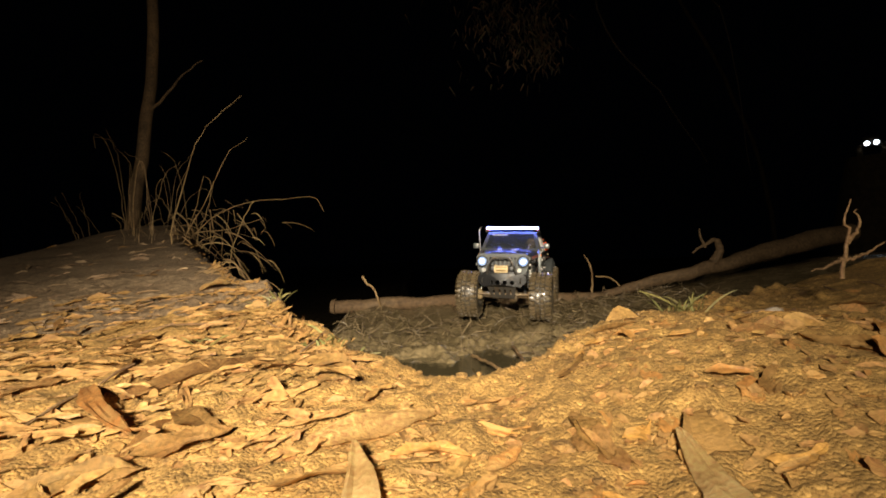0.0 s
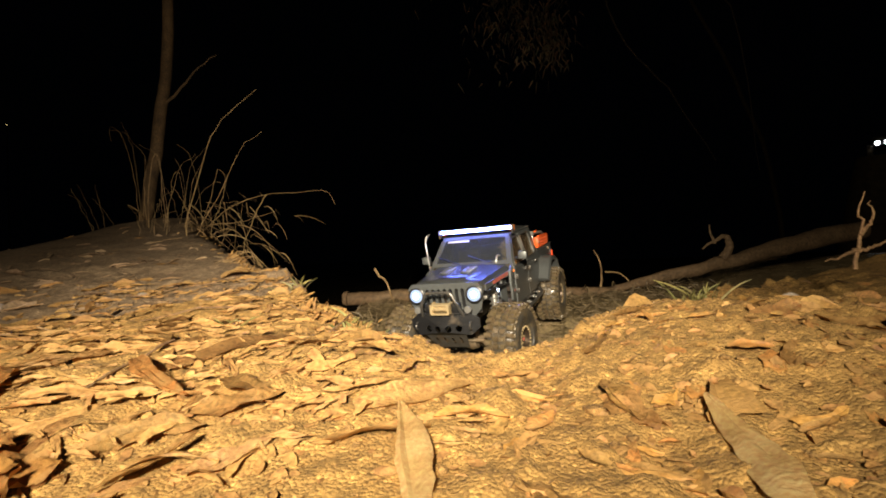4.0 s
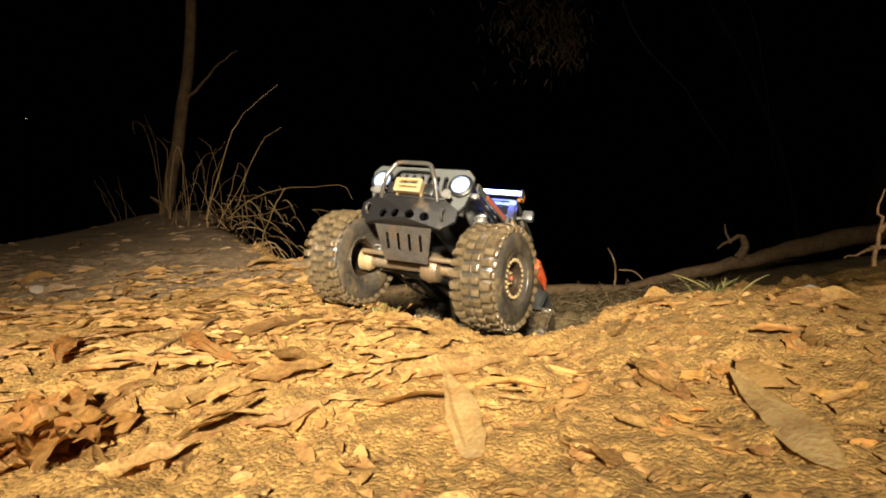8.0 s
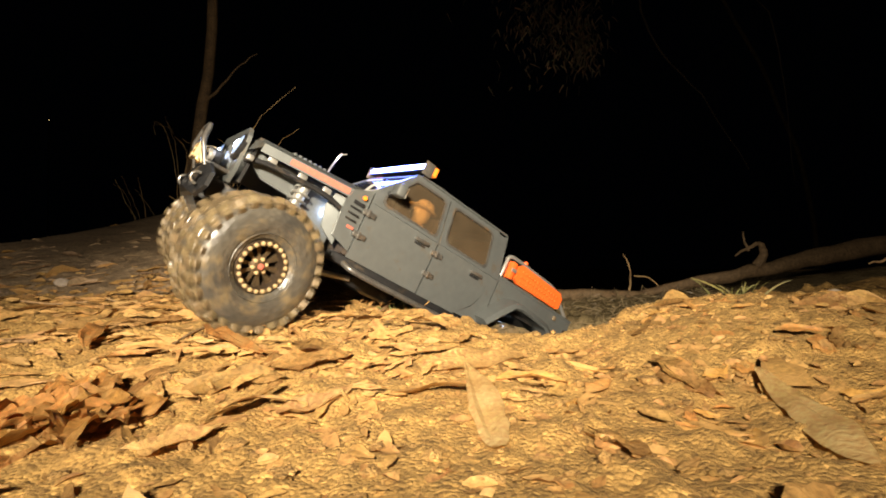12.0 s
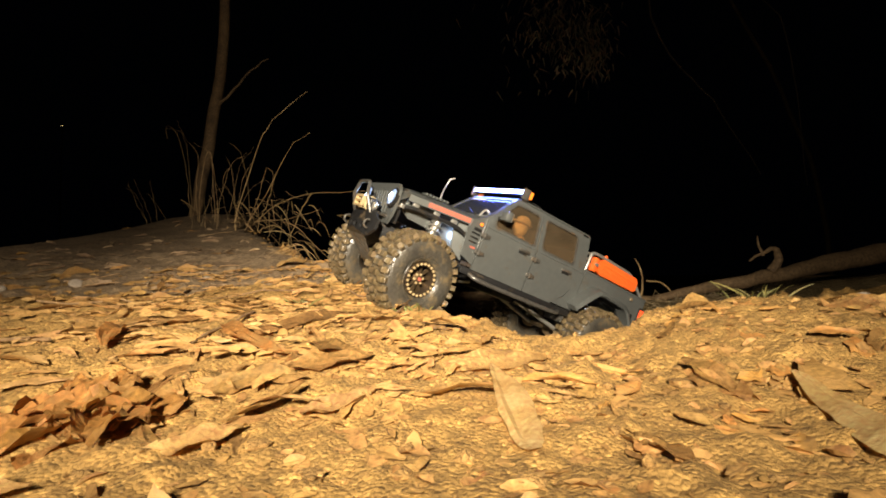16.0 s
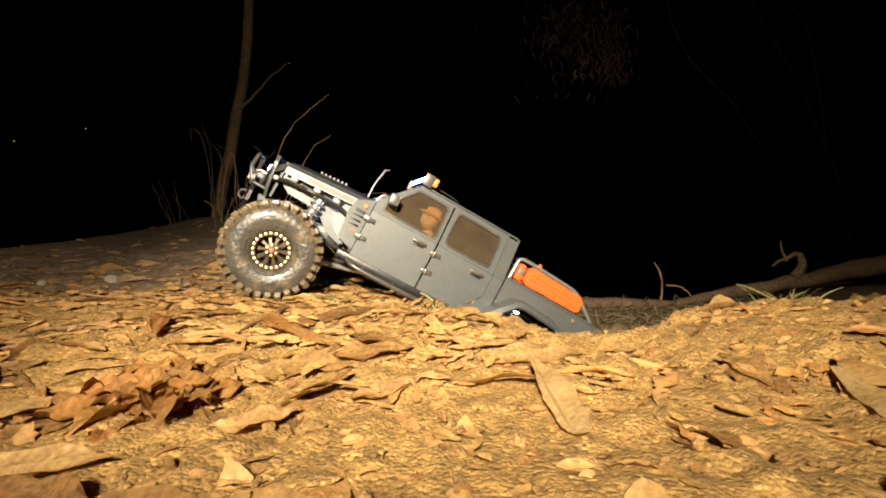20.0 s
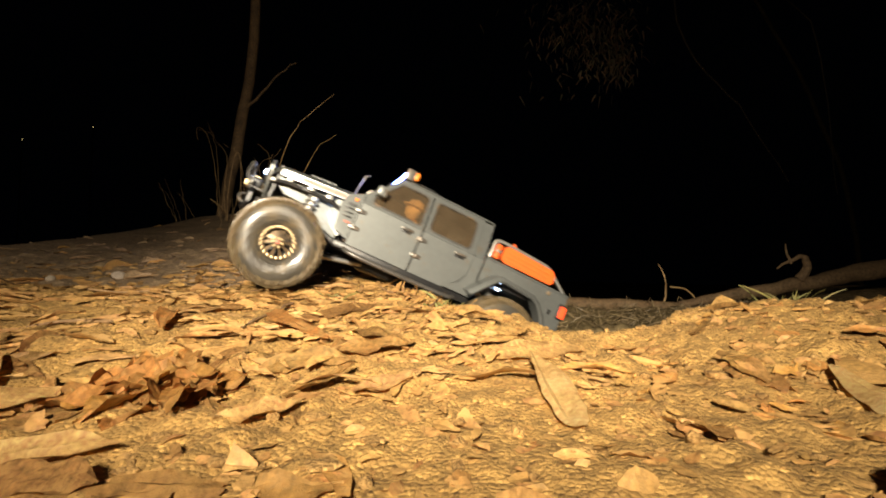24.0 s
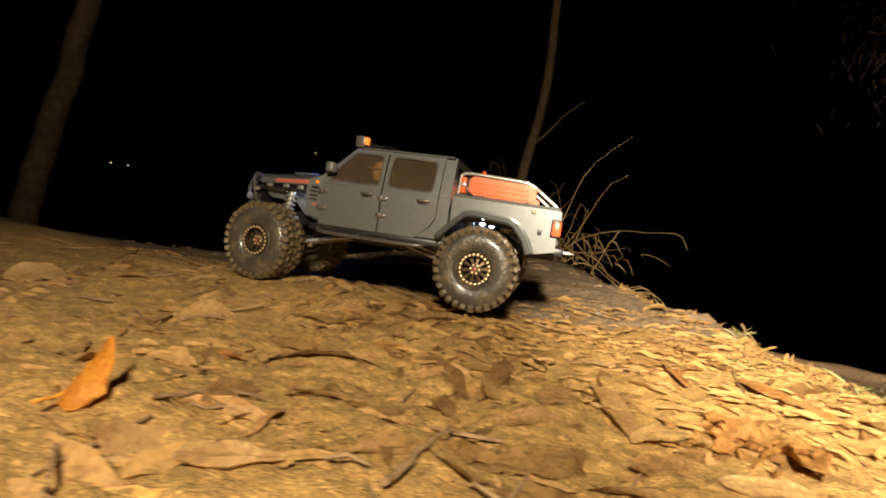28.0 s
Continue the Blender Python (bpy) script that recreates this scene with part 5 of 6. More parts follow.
# ---- litter on the bank ----
def draped_leaf(x, y, yaw, length, width, seed, lift=0.0015, arch=0.0, curl=0.0, sickle=0.0, lean=0.0, wave=0.0008, cut=(0.0, 1.0), n=9, bm=None, origin=None, rise=0.0, torn=0.34):
    """A dry leaf that has settled onto the soil: folds along it, ragged wavy edges, one edge or tip curled up, perhaps broken off."""
    r = random.Random(seed)
    bm = bm or bmesh.new()
    ph, side = r.uniform(0, 6), r.choice((-1, 1))
    ca, sa = math.cos(math.radians(yaw)), math.sin(math.radians(yaw))
    origin = origin or Vector((0, 0, 0))
    across = (-1, -0.66, -0.33, 0, 0.33, 0.66, 1) if n > 6 else (-1, -0.5, 0, 0.5, 1)
    fold = [r.uniform(-0.16, 0.16) * width * 0.5 for _ in across]
    rows = []
    for k in range(n):
        t = cut[0] + (cut[1] - cut[0]) * k / (n - 1)
        w = width * 0.5 * (math.sin(math.pi * min(1.0, 0.04 + 0.93 * t) ** 0.8) ** 0.85) + 0.0004
        broken = k in (0, n - 1) and 0.01 < t < 0.99
        v0 = sickle * length * (4 * (t - 0.5) ** 2 - 0.5)
        row = []
        for j, s in enumerate(across):
            ragged = 1 + (r.uniform(-torn, 0.4 * torn) if abs(s) == 1 else r.uniform(-0.08, 0.08))
            u = (t - 0.5) * length + (r.uniform(-0.10, 0.10) * width * 2 if broken else 0)
            v = v0 + s * w * ragged * (1 + 0.10 * math.sin(9 * t + ph * 2 + s))
            wx, wy = x + u * ca - v * sa, y + u * sa + v * ca
            up = lift + rise * max(0.0, t - 0.1) + arch * length * (1 - 4 * (t - 0.5) ** 2) + curl * w * max(0, s * side) ** 2 + lean * s * w
            up += wave * (abs(s) * math.sin(12 * t + ph + 2.2 * s) + 0.6 * math.sin(5 * t + ph)) + fold[j] * math.sin(math.pi * min(1, max(0, t)))
            up += r.uniform(-1, 1) * min(wave, 0.0012) * 0.55
            up += abs(curl) * 0.12 * length * max(0, t - 0.75) ** 2 * 4
            row.append(bm.verts.new(Vector((wx, wy, soft_z(wx, wy) + up)) - origin))
        rows.append(row)
    for a, b in zip(rows, rows[1:]):
        for s in range(len(across) - 1):
            bm.faces.new((a[s], a[s + 1], b[s + 1], b[s]))
    return bm


def leaf_part(mat, x, y, label="", thick=0.0005, **shape):
    origin = Vector((x, y, soft_z(x, y)))
    bm = draped_leaf(x, y, origin=origin, **shape)
    bmesh.ops.solidify(bm, geom=bm.faces[:], thickness=thick)
    return part("leaf", bm, mat, ground, label, Matrix.Translation(origin))


def special(x0, y0, x1, y1, width, mat, label="", cup=0.5, bend=0.05, sickle=0.0, lift=0.004, roll=0.0, twist=0.3, ripple=0.001, seed=1, tip=0.0):
    """A leaf that can be told from the rest, laid from one point of the bank to another."""
    far_up = 1 if (y0 - y1) * (x0 + x1) + (x1 - x0) * (y0 + y1) >= 0 else -1
    return leaf_part(mat, (x0 + x1) / 2, (y0 + y1) / 2, label, 0.0006, rise=tip, torn=0.14, yaw=math.degrees(math.atan2(y1 - y0, x1 - x0)), length=math.hypot(x1 - x0, y1 - y0), width=width, seed=seed,
                     lift=0.0018 + lift * 0.2, arch=bend * 0.4, curl=cup * 0.5, sickle=sickle, lean=0.62 * far_up * math.sin(math.radians(roll)), wave=ripple, n=15)


special(0.1850, 0.1830, 0.2130, 0.2950, 0.0175, STRAW_LEAF, "long pale gum leaf with a thin stalk", 0.1, 0.0, 0.03, 0.017, 24, 0.2, 0.0006, 2, 0.004)
special(0.0470, 0.215, 0.0375, 0.306, 0.018, STRAW_LEAF, "long pale gum leaf", 0.1, 0.0, 0.03, 0.010, 8, 0.1, 0.0006, 3, 0.010)
special(0.008, 0.322, 0.084, 0.366, 0.018, GUM_LEAF, "pale curled gum leaf", 0.5, 0.06, 0.05, 0.008, 60, 0.5, 0.001, 1)
special(-0.067, 0.261, -0.031, 0.284, 0.0125, GUM_LEAF, "pale leaf with a curled edge", 0.9, 0.10, 0.06, 0.012, 40, 0.6, 0.0012, 7)
special(-0.1025, 0.251, -0.073, 0.293, 0.010, BROAD_LEAF, "", 0.5, 0.05, 0.04, 0.010, 0, 0.6, 0.001, 4, 0.005)
special(-0.1336, 0.294, -0.076, 0.310, 0.011, BROAD_LEAF, "", 0.8, 0.06, -0.05, 0.008, 35, 0.4, 0.0014, 5)
special(-0.0890, 0.320, -0.0405, 0.343, 0.015, BROAD_LEAF, "", 0.6, 0.06, 0.05, 0.012, 35, 0.4, 0.0014, 35)
special(-0.0930, 0.380, -0.0470, 0.339, 0.018, BROAD_LEAF, "", 0.5, 0.08, 0.02, 0.012, 30, 0.4, 0.0012, 36)
special(0.1700, 0.2840, 0.1632, 0.3290, 0.015, BROAD_LEAF, "", 0.4, 0.04, 0.03, 0.012, -8, 0.3, 0.0012, 37, 0.006)
special(0.1060, 0.2020, 0.0900, 0.2310, 0.012, BROAD_LEAF, "", 0.3, 0.03, 0.05, 0.004, 12, 0.5, 0.0012, 39, 0.002)
special(0.3580, 0.4190, 0.3820, 0.4320, 0.010, GUM_LEAF, "", 0.5, 0.05, 0.05, 0.012, 40, 0.3, 0.0008, 40)
special(-0.122, 0.219, -0.089, 0.249, 0.0115, GUM_LEAF, "pale curled leaf", 0.6, 0.06, 0.05, 0.010, 40, 0.4, 0.0012, 6)
special(-0.190, 0.172, -0.132, 0.160, 0.016, BROAD_LEAF, "", 0.5, 0.06, -0.05, 0.006, 30, 0.5, 0.0015, 10)
special(-0.262, 0.176, -0.222, 0.190, 0.014, BROAD_LEAF, "", 0.7, 0.08, 0.05, 0.010, 40, 0.5, 0.0015, 9)
special(-0.191, 0.440, -0.106, 0.345, 0.013, RUST_LEAF, "arched dark strip of bark", 0.5, 0.16, 0.05, 0.010, 20, 0.3, 0.001, 11)
special(-0.150, 0.420, -0.072, 0.535, 0.016, BROAD_LEAF, "", 0.5, 0.04, 0.02, 0.008, 40, 0.2, 0.001, 22)
special(-0.255, 0.405, -0.232, 0.350, 0.016, RUST_LEAF, "", 1.2, 0.16, 0.05, 0.010, 50, 0.6, 0.0012, 8)
special(0.158, 0.312, 0.176, 0.278, 0.016, BROAD_LEAF, "", 0.8, 0.10, 0.05, 0.006, 30, 0.6, 0.002, 18)
special(-0.268, 0.415, -0.215, 0.456, 0.016, BROAD_LEAF, "", 0.8, 0.08, 0.06, 0.006, 40, 0.5, 0.0014, 25)
leaf_part(ORANGE_LEAF, -0.560, -0.012, "bright orange twisted dry leaf standing up", 0.0006, yaw=120, length=0.040, width=0.013, seed=11, lift=0.003, arch=0.0, curl=0.9, sickle=0.15, lean=0.5, wave=0.001, n=13, rise=0.034)
stick([(-0.551, -0.046, 0.006), (-0.556, -0.034, 0.005), (-0.559, -0.025, 0.007)], 0.0012, 0.0010, 71, "thin orange leaf stalk on the soil", ORANGE_LEAF)
special(-0.386, 0.230, -0.400, 0.262, 0.020, GUM_LEAF, "pale leaf tilted up on its edge", 0.5, 0.12, 0.0, 0.010, 60, 0.7, 0.001, 12)
special(-0.356, 0.304, -0.340, 0.345, 0.018, GUM_LEAF, "", 0.6, 0.10, 0.05, 0.008, 60, 0.6, 0.001, 26)
special(-0.260, 0.224, -0.312, 0.304, 0.020, GUM_LEAF, "", 0.4, 0.04, 0.03, 0.005, 0, 0.3, 0.001, 13, 0.006)
special(-0.268, 0.219, -0.222, 0.256, 0.017, GUM_LEAF, "broad pale leaf arched off the ground", 0.6, 0.16, 0.0, 0.012, 45, 0.4, 0.001, 14)
special(-0.330, 0.105, -0.288, 0.178, 0.018, BROAD_LEAF, "", 0.5, 0.10, 0.12, 0.008, 50, 0.6, 0.001, 16)
special(-0.208, 0.184, -0.150, 0.194, 0.013, GUM_LEAF, "", 0.5, 0.08, 0.05, 0.010, 40, 0.4, 0.001, 27)
special(-0.485, -0.010, -0.420, 0.010, 0.022, GUM_LEAF, "", 0.5, 0.08, 0.1, 0.008, 50, 0.6, 0.001, 15)
special(-0.396, 0.255, -0.405, 0.325, 0.022, BROAD_LEAF, "", 0.6, 0.12, 0.06, 0.008, 40, 0.6, 0.0015, 28)
special(-0.350, 0.250, -0.316, 0.268, 0.024, BROAD_LEAF, "", 0.6, 0.14, 0.06, 0.008, 50, 0.6, 0.0015, 29)
special(-0.640, 0.208, -0.578, 0.216, 0.024, BROAD_LEAF, "", 0.6, 0.10, 0.06, 0.008, 50, 0.6, 0.0015, 30)
special(-1.030, 0.125, -1.010, 0.192, 0.030, GUM_LEAF, "pale upcurled leaf", 1.2, 0.16, 0.05, 0.012, 60, 0.8, 0.0015, 17)
special(-0.325, 0.980, -0.262, 1.005, 0.022, GUM_LEAF, "upturned leaf on the bank edge", 1.6, 0.20, 0.0, 0.006, 60, 0.5, 0.002, 20)
special(-0.240, 0.935, -0.160, 0.930, 0.012, CANE, "split stick end at the bank edge", 0.2, 0.0, 0.0, 0.006, 0, 0.1, 0.0002, 21)
stick([(-0.359, 0.016, 0.004), (-0.368, 0.070, 0.006), (-0.375, 0.128, 0.002)], 0.0022, 0.0012, 72, "thin brown stem lying on the bank")

# a heap of crumpled rust-brown leaves
rnd = random.Random(31)
for k in range(22):
    a = k * 2.4
    leaf_part(RUST_LEAF, -0.176 + 0.009 * math.cos(a) * (k % 5), 0.258 + 0.008 * math.sin(a) * (k % 5), "crumpled rust-brown leaf", 0.0006, yaw=math.degrees(a) + rnd.uniform(-30, 30),
              length=rnd.uniform(0.030, 0.052), width=rnd.uniform(0.018, 0.030), seed=40 + k, lift=0.001 + 0.0004 * k, arch=rnd.uniform(0.01, 0.08), curl=rnd.uniform(0.1, 0.6),
              sickle=rnd.uniform(-0.1, 0.1), lean=rnd.uniform(-0.1, 0.6) * (1 if math.cos(a) > 0 else -1), wave=0.0030, n=15)


def random_shape(r, sizes, ratio, x=0.0, y=1.0, spread=60):
    s = r.uniform(*sizes)
    cut = (0.0, 1.0) if r.random() < 0.55 else ((0.0, r.uniform(0.5, 0.8)) if r.random() < 0.5 else (r.uniform(0.2, 0.45), 1.0))
    lifted = r.random() < 0.28
    yaw = r.gauss(20, spread)
    toward = 1 if math.cos(math.radians(yaw)) * (y + 0.2) - math.sin(math.radians(yaw)) * x > 0 else -1
    return dict(yaw=yaw, length=s, width=s * r.uniform(*ratio), seed=r.random(), lift=r.uniform(-0.0034, 0.0012), arch=r.uniform(0.02, 0.07) if lifted else r.uniform(0, 0.012),
                curl=r.uniform(0.3, 0.9) if lifted else r.uniform(0, 0.25), sickle=r.uniform(-0.12, 0.12), lean=toward * (r.uniform(-0.25, 0.65) if lifted else r.uniform(-0.12, 0.28)), wave=s * r.uniform(0.010, 0.032), cut=cut)


BARE = (0.001, 0.342)
rnd = random.Random(77)
made = 0
while made < 285:
    x, y = rnd.uniform(-0.66, 0.42), rnd.uniform(0.03, 0.66)
    if y > float(np.interp(x, LIP_X, LIP_Y)) - 0.03 or (x > 0.04 and rnd.random() < 0.88) or (x > -0.12 and y < 0.3 and rnd.random() < 0.75) or (-0.05 < x < 0.07 and y < 0.33) or math.hypot(x - BARE[0], y - BARE[1]) < 0.035:
        continue
    long = rnd.random() < 0.35
    leaf_part(rnd.choice((BROAD_LEAF, BROAD_LEAF, PALE_LEAF, BROAD_LEAF, LEAF)), x, y, **random_shape(rnd, (0.06, 0.11) if long else (0.03, 0.065), (0.08, 0.15) if long else (0.16, 0.34), x, y))
    made += 1


def litter(name, mat, count, region, sizes, ratio, seed, label, category, n=6, stand=0.0, pile=0.0, spread=60):
    """Many small leaves or scraps in one mesh."""
    r = random.Random(seed)
    bm = bmesh.new()
    k = 0
    while k < count:
        x, y = region(r)
        if y > float(np.interp(x, LIP_X, LIP_Y)) - 0.01:
            continue
        shape = random_shape(r, sizes, ratio, x, y, spread)
        shape["lift"] += pile * r.random()
        draped_leaf(x, y, bm=bm, n=n, rise=stand * r.random() ** 2 * 0.1, **shape)
        k += 1
    ob = part(name, bm, mat)
    return tagged(ob, label, category, kind="stuff")


def wide(r):
    return r.uniform(-1.5, 0.15) if r.random() < 0.8 else r.uniform(0.1, 0.9), r.uniform(-0.1, 1.0) if r.random() < 0.85 else r.uniform(0.9, 2.2)


def close(r):
    x = r.uniform(-0.75, 0.45)
    return x, r.uniform(0.02, 0.65)


def flaky(r):
    return r.uniform(-0.15, 0.5), r.uniform(0.10, 0.75)


def mound(r):
    return r.uniform(-1.9, -0.2), r.uniform(0.75, 2.3)


litter("leaf_litter", LEAF, 420, wide, (0.025, 0.075), (0.14, 0.36), 81, "scattered dry brown gum leaves over the bank", "leaf litter")
litter("leaf_litter", PALE_LEAF, 150, wide, (0.02, 0.06), (0.14, 0.34), 82, "scattered pale dry leaves over the bank", "leaf litter")
litter("leaf_litter", RUST_LEAF, 80, wide, (0.02, 0.055), (0.15, 0.36), 83, "scattered rust-brown dry leaves over the bank", "leaf litter")
litter("leaf_litter", GREY_LEAF, 1000, mound, (0.015, 0.07), (0.08, 0.25), 86, "dusty grey-brown leaves and bark strips over the mound", "leaf litter")
def fringe(r):
    x = r.uniform(-0.42, 0.02)
    return x, float(np.interp(x, LIP_X, LIP_Y)) - r.uniform(0.012, 0.06)


def layered(r):
    x = r.uniform(-0.48, 0.10)
    return x, r.uniform(0.26, 0.95)


litter("leaf_litter", LEAF, 420, layered, (0.018, 0.065), (0.06, 0.16), 94, "narrow dry brown leaf strips lying in layers over the bank", "leaf litter", 9, 0.0, 0.006, 35)
litter("leaf_litter", PALE_LEAF, 200, layered, (0.015, 0.055), (0.06, 0.16), 95, "narrow pale leaf strips lying in layers over the bank", "leaf litter", 9, 0.0, 0.007, 35)
def bare_side(r):
    return r.uniform(0.06, 0.55), r.uniform(0.14, 0.75)


litter("leaf_litter", RUST_LEAF, 150, bare_side, (0.012, 0.045), (0.18, 0.45), 96, "small brown leaf flakes half buried in the sand", "leaf litter", 7, 0.0, 0.003)
litter("leaf_litter", BROAD_LEAF, 150, bare_side, (0.012, 0.040), (0.18, 0.45), 97, "small tan leaf flakes half buried in the sand", "leaf litter", 7, 0.0, 0.003)
litter("leaf_litter", LEAF, 130, fringe, (0.012, 0.042), (0.12, 0.30), 93, "ragged dry leaves sticking out along the bank edge", "leaf litter", 9, 0.22)
litter("leaf_scraps", LEAF, 2200, close, (0.005, 0.018), (0.2, 0.6), 84, "small broken leaf scraps on the soil", "leaf litter", 5)
litter("leaf_scraps", BROAD_LEAF, 2600, flaky, (0.004, 0.013), (0.35, 0.8), 90, "tiny leaf and bark flakes trodden into the soil", "leaf litter", 4)
litter("leaf_scraps", PALE_LEAF, 300, wide, (0.008, 0.026), (0.2, 0.5), 85, "small pale leaf scraps on the soil", "leaf litter", 5)

def aside(r):
    return r.uniform(-1.15, -0.40), r.uniform(-0.14, 0.75)


litter("leaf_litter", LEAF, 330, aside, (0.025, 0.075), (0.14, 0.34), 87, "flat dry brown leaves over the bank", "leaf litter", 9)
litter("leaf_litter", PALE_LEAF, 90, aside, (0.025, 0.065), (0.14, 0.34), 88, "flat pale dry leaves over the bank", "leaf litter", 9)
litter("leaf_scraps", LEAF, 700, aside, (0.006, 0.020), (0.2, 0.6), 89, "small broken leaf scraps on the soil", "leaf litter", 5)

# clods and grit
bm = bmesh.new()
rnd = random.Random(91)
ico = bmesh.new()
bmesh.ops.create_icosphere(ico, subdivisions=1, radius=1)
base_v = [v.co.copy() for v in ico.verts]
base_f = [[v.index for v in f.verts] for f in ico.faces]
ico.free()
verts, faces = [], []
for k in range(8000):
    lipside = rnd.random() < 0.3
    x = rnd.uniform(-0.15, 0.75) if rnd.random() < 0.75 else rnd.uniform(-0.8, 0.1)
    y = float(np.interp(x, LIP_X, LIP_Y)) + rnd.gauss(-0.01, 0.035) if lipside else rnd.uniform(0.03, 0.95)
    if y > float(np.interp(x, LIP_X, LIP_Y)) + 0.05:
        continue
    low = 1 - 0.6 * math.exp(-((x - 0.1) / 0.14) ** 2)
    s = 0.0008 + 0.0062 * rnd.random() ** 7 * (0.9 * low if lipside else 0.7)
    off = len(verts)
    c = Vector((x, y, ground_z(x, y) + s * 0.25))
    sq = Vector((rnd.uniform(0.6, 1.7), rnd.uniform(0.6, 1.5), rnd.uniform(0.3, 0.75)))
    verts += [tuple(c + Vector((v.x * sq.x, v.y * sq.y, v.z * sq.z)) * s * rnd.uniform(0.6, 1.25)) for v in base_v]
    faces += [[q + off for q in f] for f in base_f]
me = bpy.data.meshes.new("soil_clods")
me.from_pydata(verts, [], faces)
me.materials.append(CLOD)
tagged(new("soil_clods", me), "crumbly orange soil clods and grit on the bank", "soil", kind="stuff")

# twigs on the bank and debris in the hole
bm = bmesh.new()
rnd = random.Random(92)
for k in range(170):
    x, y = wide(rnd)
    if y > float(np.interp(x, LIP_X, LIP_Y)) or (x > -0.12 and y < 0.5):
        continue
    a, l = rnd.uniform(0, 6.28), rnd.uniform(0.02, 0.09)
    p = [(x + math.cos(a) * l * (t - 0.5), y + math.sin(a) * l * (t - 0.5)) for t in (0, 0.5, 1)]
    tube([(u, v, ground_z(u, v) + 0.002 + rnd.uniform(0, 0.004)) for u, v in p], [0.0014, 0.0013, 0.0008], 5, bm)
tagged(part("fallen_twigs", bm, TWIG), "thin dry twigs lying on the bank", "twigs", kind="stuff")
bm = bmesh.new()
for k in range(1200):
    x = rnd.uniform(-0.15, 1.0)
    y = float(np.interp(x, LIP_X, LIP_Y)) + rnd.uniform(0.10, 1.0)
    if y > 1.75 or (rnd.random() < 0.7 and (x - 0.2) ** 2 / 0.05 + (y - 0.9) ** 2 / 0.04 < 1):
        continue
    a, l, bend = rnd.uniform(0, 6.28), 0.010 + 0.075 * rnd.random() ** 2, rnd.uniform(-1.6, 1.6)
    p = [(x + math.cos(a + bend * t) * l * (t - 0.5), y + math.sin(a + bend * t) * l * (t - 0.5)) for t in (0, 0.25, 0.5, 0.75, 1)]
    up, thick = rnd.uniform(-0.001, 0.012) * rnd.random(), rnd.uniform(0.0005, 0.0016)
    tube([(u, v, ground_z(u, v) + 0.0012 + up * t) for t, (u, v) in enumerate(p)], [thick, thick, thick * 0.9, thick * 0.8, thick * 0.5], 5, bm)
tagged(part("mud_debris", bm, DEBRIS), "muddy twigs and reed bits trodden into the hole", "debris", kind="stuff")
stone_at = ((-0.574, 0.784, 0.012), (0.427, 0.50, 0.009), (-0.62, 0.70, 0.007), (-0.40, 0.85, 0.008))
for k, (x, y, s) in enumerate(stone_at):
    bm = bmesh.new()
    bmesh.ops.create_icosphere(bm, subdivisions=3, radius=s)
    for v in bm.verts:
        v.co *= 1 + 0.25 * noise.noise(v.co * 90 + Vector((k, 0, 0)))
        v.co.z *= 0.7
    tagged(part("stone", bm, STONE, None, "", pose(x, y, ground_z(x, y) + s * 0.35)), "small pale stone resting on the soil", "stone", "small pale stones")


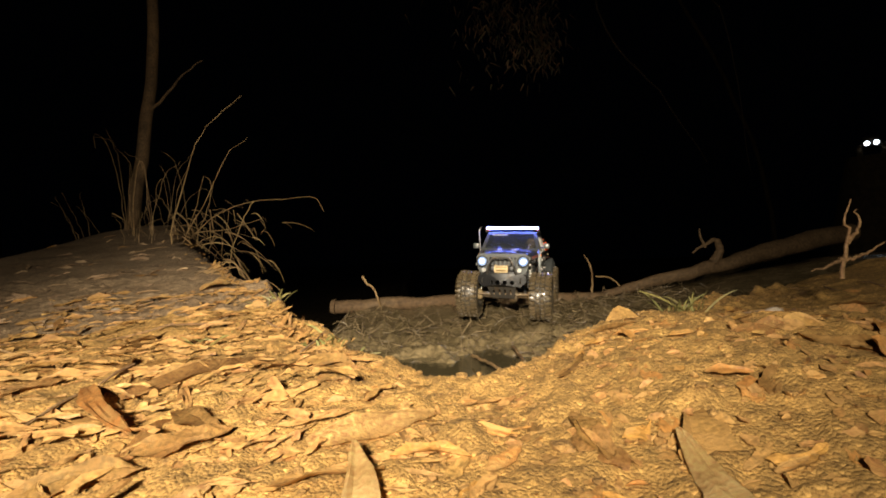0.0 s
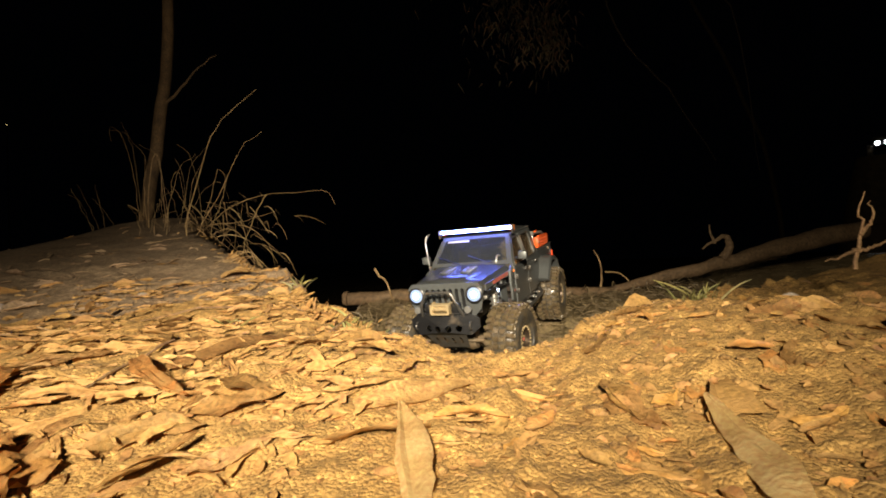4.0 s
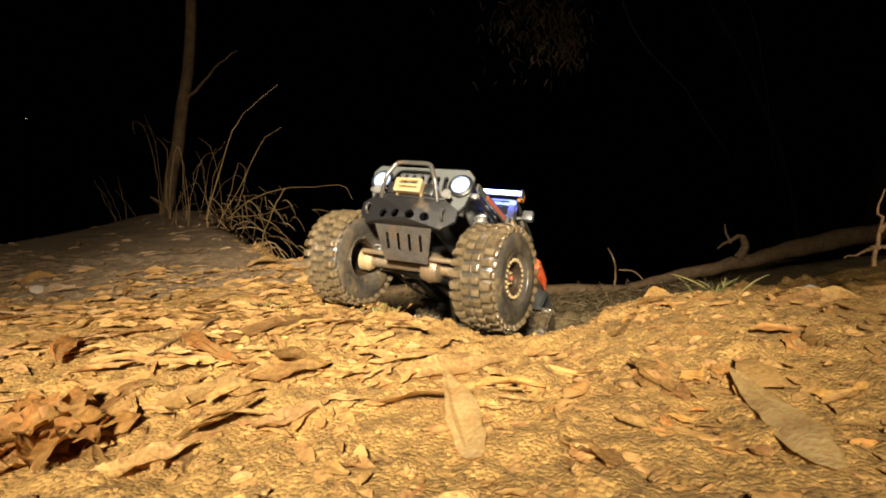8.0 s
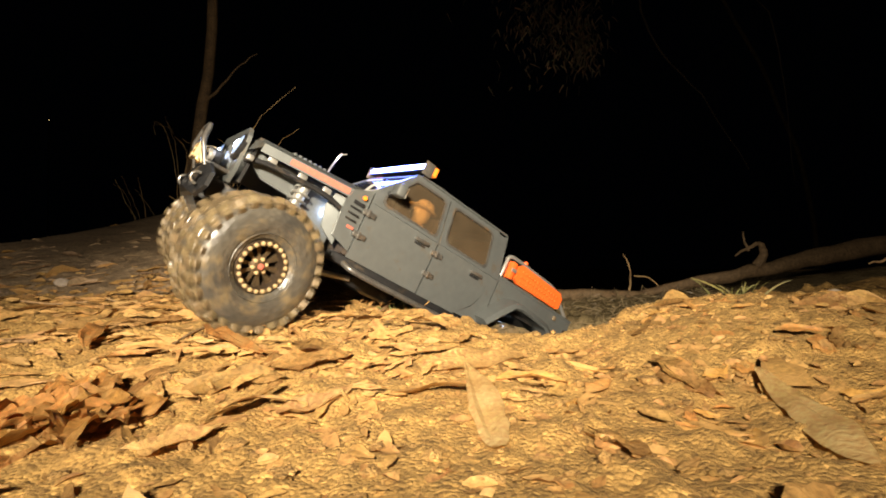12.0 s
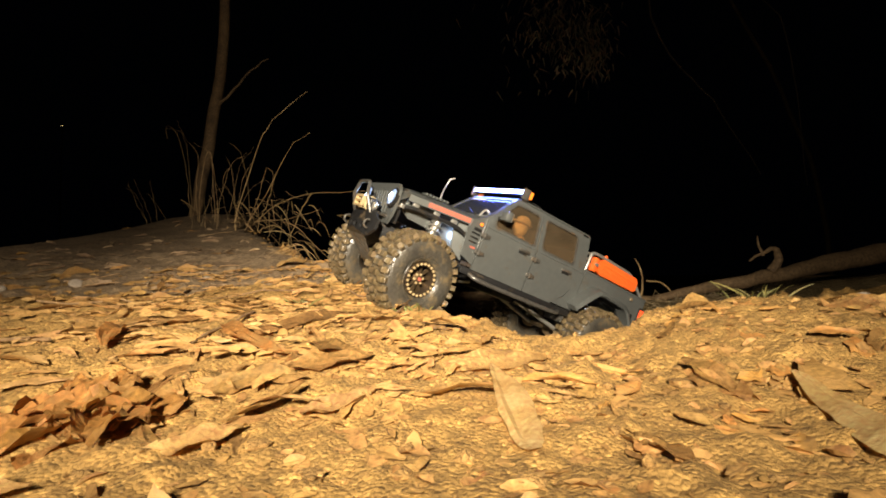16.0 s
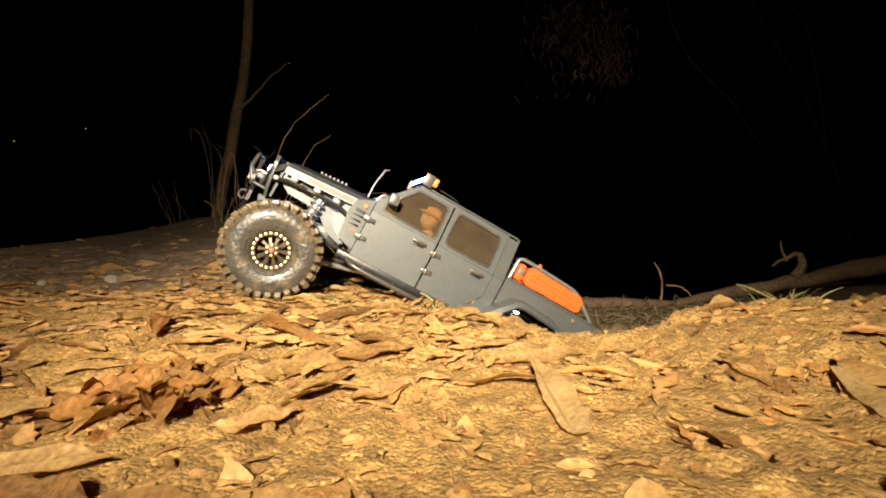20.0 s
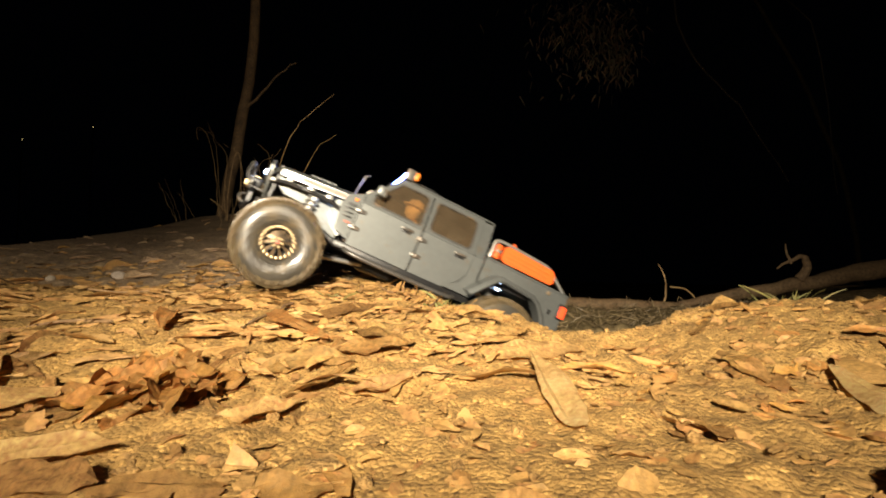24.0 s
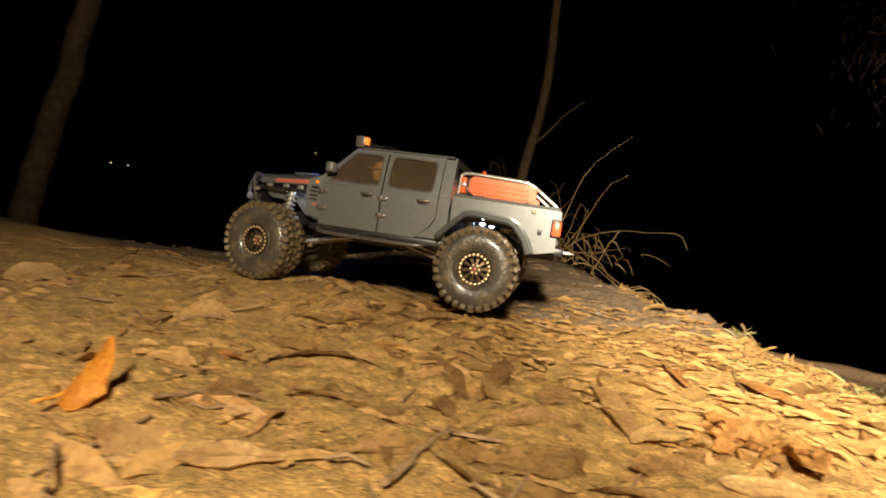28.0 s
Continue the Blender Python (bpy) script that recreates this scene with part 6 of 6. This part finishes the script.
# ---- motion ----
# seconds, x, y, z, lean, nose, heading of the truck
DRIVE = [
    (0.0, 0.363, 1.467, -0.038, -3.3, 0.7, -109.1),
    (0.5, 0.354, 1.398, -0.047, -4.4, -1.2, -109.4),
    (1.0, 0.328, 1.368, -0.050, -1.5, -2.9, -109.0),
    (1.5, 0.302, 1.298, -0.051, 0.6, -2.6, -109.2),
    (2.0, 0.282, 1.219, -0.063, -0.4, 0.1, -108.0),
    (2.5, 0.253, 1.161, -0.072, -2.1, 3.4, -106.9),
    (4.5, 0.179, 0.992, -0.072, 2.2, 8.1, -117.9),
    (5.0, 0.150, 0.939, -0.079, -1.6, 8.8, -117.7),
    (5.5, 0.139, 0.910, -0.075, -8.2, 7.3, -118.4),
    (6.0, 0.116, 0.879, -0.064, -18.4, 3.4, -118.8),
    (6.5, 0.104, 0.860, -0.050, -21.8, -2.0, -117.3),
    (7.0, 0.086, 0.811, -0.044, -19.1, -9.7, -113.5),
    (7.5, 0.071, 0.786, -0.039, -14.0, -16.2, -111.0),
    (8.0, 0.056, 0.734, -0.033, -8.1, -22.0, -111.2),
    (8.5, 0.038, 0.708, -0.025, -2.8, -25.6, -114.9),
    (9.0, 0.005, 0.655, -0.024, -1.2, -28.0, -118.0),
    (9.5, -0.038, 0.616, -0.022, -4.6, -28.1, -121.2),
    (10.0, -0.072, 0.585, -0.018, -8.8, -27.2, -125.8),
    (10.5, -0.087, 0.587, -0.015, -8.9, -26.1, -132.0),
    (11.0, -0.104, 0.617, -0.015, -8.4, -25.7, -139.8),
    (11.5, -0.107, 0.612, -0.020, -6.7, -25.9, -142.7),
    (12.0, -0.105, 0.617, -0.019, -6.7, -25.9, -143.5),
    (12.5, -0.104, 0.620, -0.019, -7.0, -26.1, -144.5),
    (14.5, 0.019, 0.760, -0.016, 1.0, -21.4, -147.8),
    (15.0, 0.039, 0.812, -0.021, -7.2, -19.5, -149.0),
    (15.5, 0.041, 0.819, -0.023, -9.3, -19.6, -149.1),
    (16.0, 0.038, 0.822, -0.024, -9.7, -19.8, -149.4),
    (16.5, 0.034, 0.815, -0.021, -9.6, -20.4, -149.4),
    (17.0, 0.023, 0.819, -0.016, -8.9, -21.7, -151.0),
    (17.5, -0.021, 0.786, -0.017, -7.8, -24.2, -152.6),
    (18.0, -0.103, 0.768, -0.010, -10.0, -27.3, -156.4),
    (18.5, -0.163, 0.735, -0.010, -7.5, -23.7, -162.4),
    (19.0, -0.154, 0.748, -0.010, -7.8, -25.3, -163.3),
    (19.5, -0.147, 0.743, -0.014, -7.1, -26.3, -163.0),
    (20.0, -0.146, 0.735, -0.016, -6.9, -26.6, -162.7),
    (20.5, -0.141, 0.748, -0.015, -7.3, -26.6, -162.7),
    (21.0, -0.142, 0.746, -0.015, -7.1, -26.4, -161.6),
    (21.5, -0.128, 0.750, -0.017, -6.4, -25.6, -159.3),
    (23.5, -0.032, 0.794, -0.025, 4.2, -24.4, -165.2),
    (24.0, -0.168, 0.785, -0.009, -0.3, -22.7, -160.7),
    (24.5, -0.263, 0.800, 0.048, -3.9, -10.4, -162.9),
    (25.0, -0.360, 0.770, 0.060, -4.9, -2.7, -173.0),
    (25.5, -0.388, 0.749, 0.053, -4.3, -1.6, -174.3),
    (26.0, -0.460, 0.734, 0.058, -6.4, -0.9, -174.5),
    (26.5, -0.514, 0.697, 0.055, -5.4, -0.6, -172.9),
    (27.0, -0.579, 0.627, 0.055, -2.8, -1.5, -170.1),
    (27.5, -0.649, 0.568, 0.056, -2.1, -1.2, -167.2),
    (28.0, -0.716, 0.518, 0.060, -4.3, -0.7, -165.3),
]
# front-left axle end against the body: seconds, along, up
FRONT_DROP = [(0, 0, 0), (7.5, 0, 0), (9.5, 0.001, 0.006), (10.0, 0.004, 0.006), (10.5, 0.010, 0.0), (11.0, 0.002, -0.004), (12.0, -0.010, -0.003),
              (12.5, -0.004, -0.006), (14.5, -0.006, -0.004), (15.5, -0.001, -0.002), (18, 0, 0), (24, -0.004, 0.0), (25, 0, -0.011), (26, -0.003, -0.003), (28, -0.004, -0.002)]
# extra turn of the wheels when they slip: seconds, degrees in all
SLIP = [(0, 0), (5, 0), (7, 60), (9, 260), (10, 620), (11, 1250), (12.5, 1700), (14.5, 1800), (17, 1850), (18.5, 2350), (21.5, 2420), (23.5, 2500), (24.3, 3000), (25, 3080), (28, 3080)]
STEER = [(0, 0), (4.5, -8), (6, -12), (8, -12), (9, -20), (10, -20), (10.5, -17), (11, -14), (11.6, 4), (12, 14), (12.5, 12), (15, 14), (17, 8), (20, 4), (24, 4), (25, 20), (26, 12), (27, -6), (28, -8)]


# front-left wheel pulled out on its bent axle end: seconds, ahead, outwards, up
PULL = [(0, 0, 0, 0), (7, 0, 0, 0), (8, 0.006, 0.010, -0.004), (9, 0.020, 0.032, -0.012), (10, 0.028, 0.046, -0.018), (11, 0.022, 0.034, -0.010), (12, 0.014, 0.024, -0.006), (13.5, 0, 0, 0), (28, 0, 0, 0)]


def along(rows, t, k=1):
    return float(np.interp(t, [r[0] for r in rows], [r[k] for r in rows]))


def motions():
    drive = [(t, pose(*v)) for t, *v in DRIVE]
    walk(truck, drive)
    walk(figure, drive)
    times = [k / 10 for k in range(0, 281)]
    path = [(along(DRIVE, t, 1), along(DRIVE, t, 2), along(DRIVE, t, 3)) for t in times]
    roll, spin = 0.0, []
    for k, t in enumerate(times):
        if k:
            step = Vector(path[k]) - Vector(path[k - 1])
            head = radians(along(DRIVE, t, 6))
            ahead = step.x * math.cos(head) + step.y * math.sin(head)
            roll += math.degrees(math.copysign(step.length, ahead) / TYRE)
        spin.append(roll + along(SLIP, t))
    for wheel, ax, side in ((wheel_fl, AXLE_F, 1), (wheel_fr, AXLE_F, -1), (wheel_rl, AXLE_R, 1), (wheel_rr, AXLE_R, -1)):
        rows = []
        for t, a in zip(times, spin):
            front = ax > 0
            dx, dz = (along(FRONT_DROP, t, 1), along(FRONT_DROP, t, 2)) if front and side > 0 else (0, 0)
            if not front:
                dz = 0.006 * float(smooth(24.2, 25, t))
            pull, out, fall = [along(PULL, t, k) if front and side > 0 else 0.0 for k in (1, 2, 3)]
            turn = along(STEER, t) if front else 0
            rows.append((t, pose(ax + dx + pull, side * TRACK + out, TYRE + dz + fall, 0, side * a, turn + (0 if side > 0 else 180))))
        walk(wheel, rows)


motions()
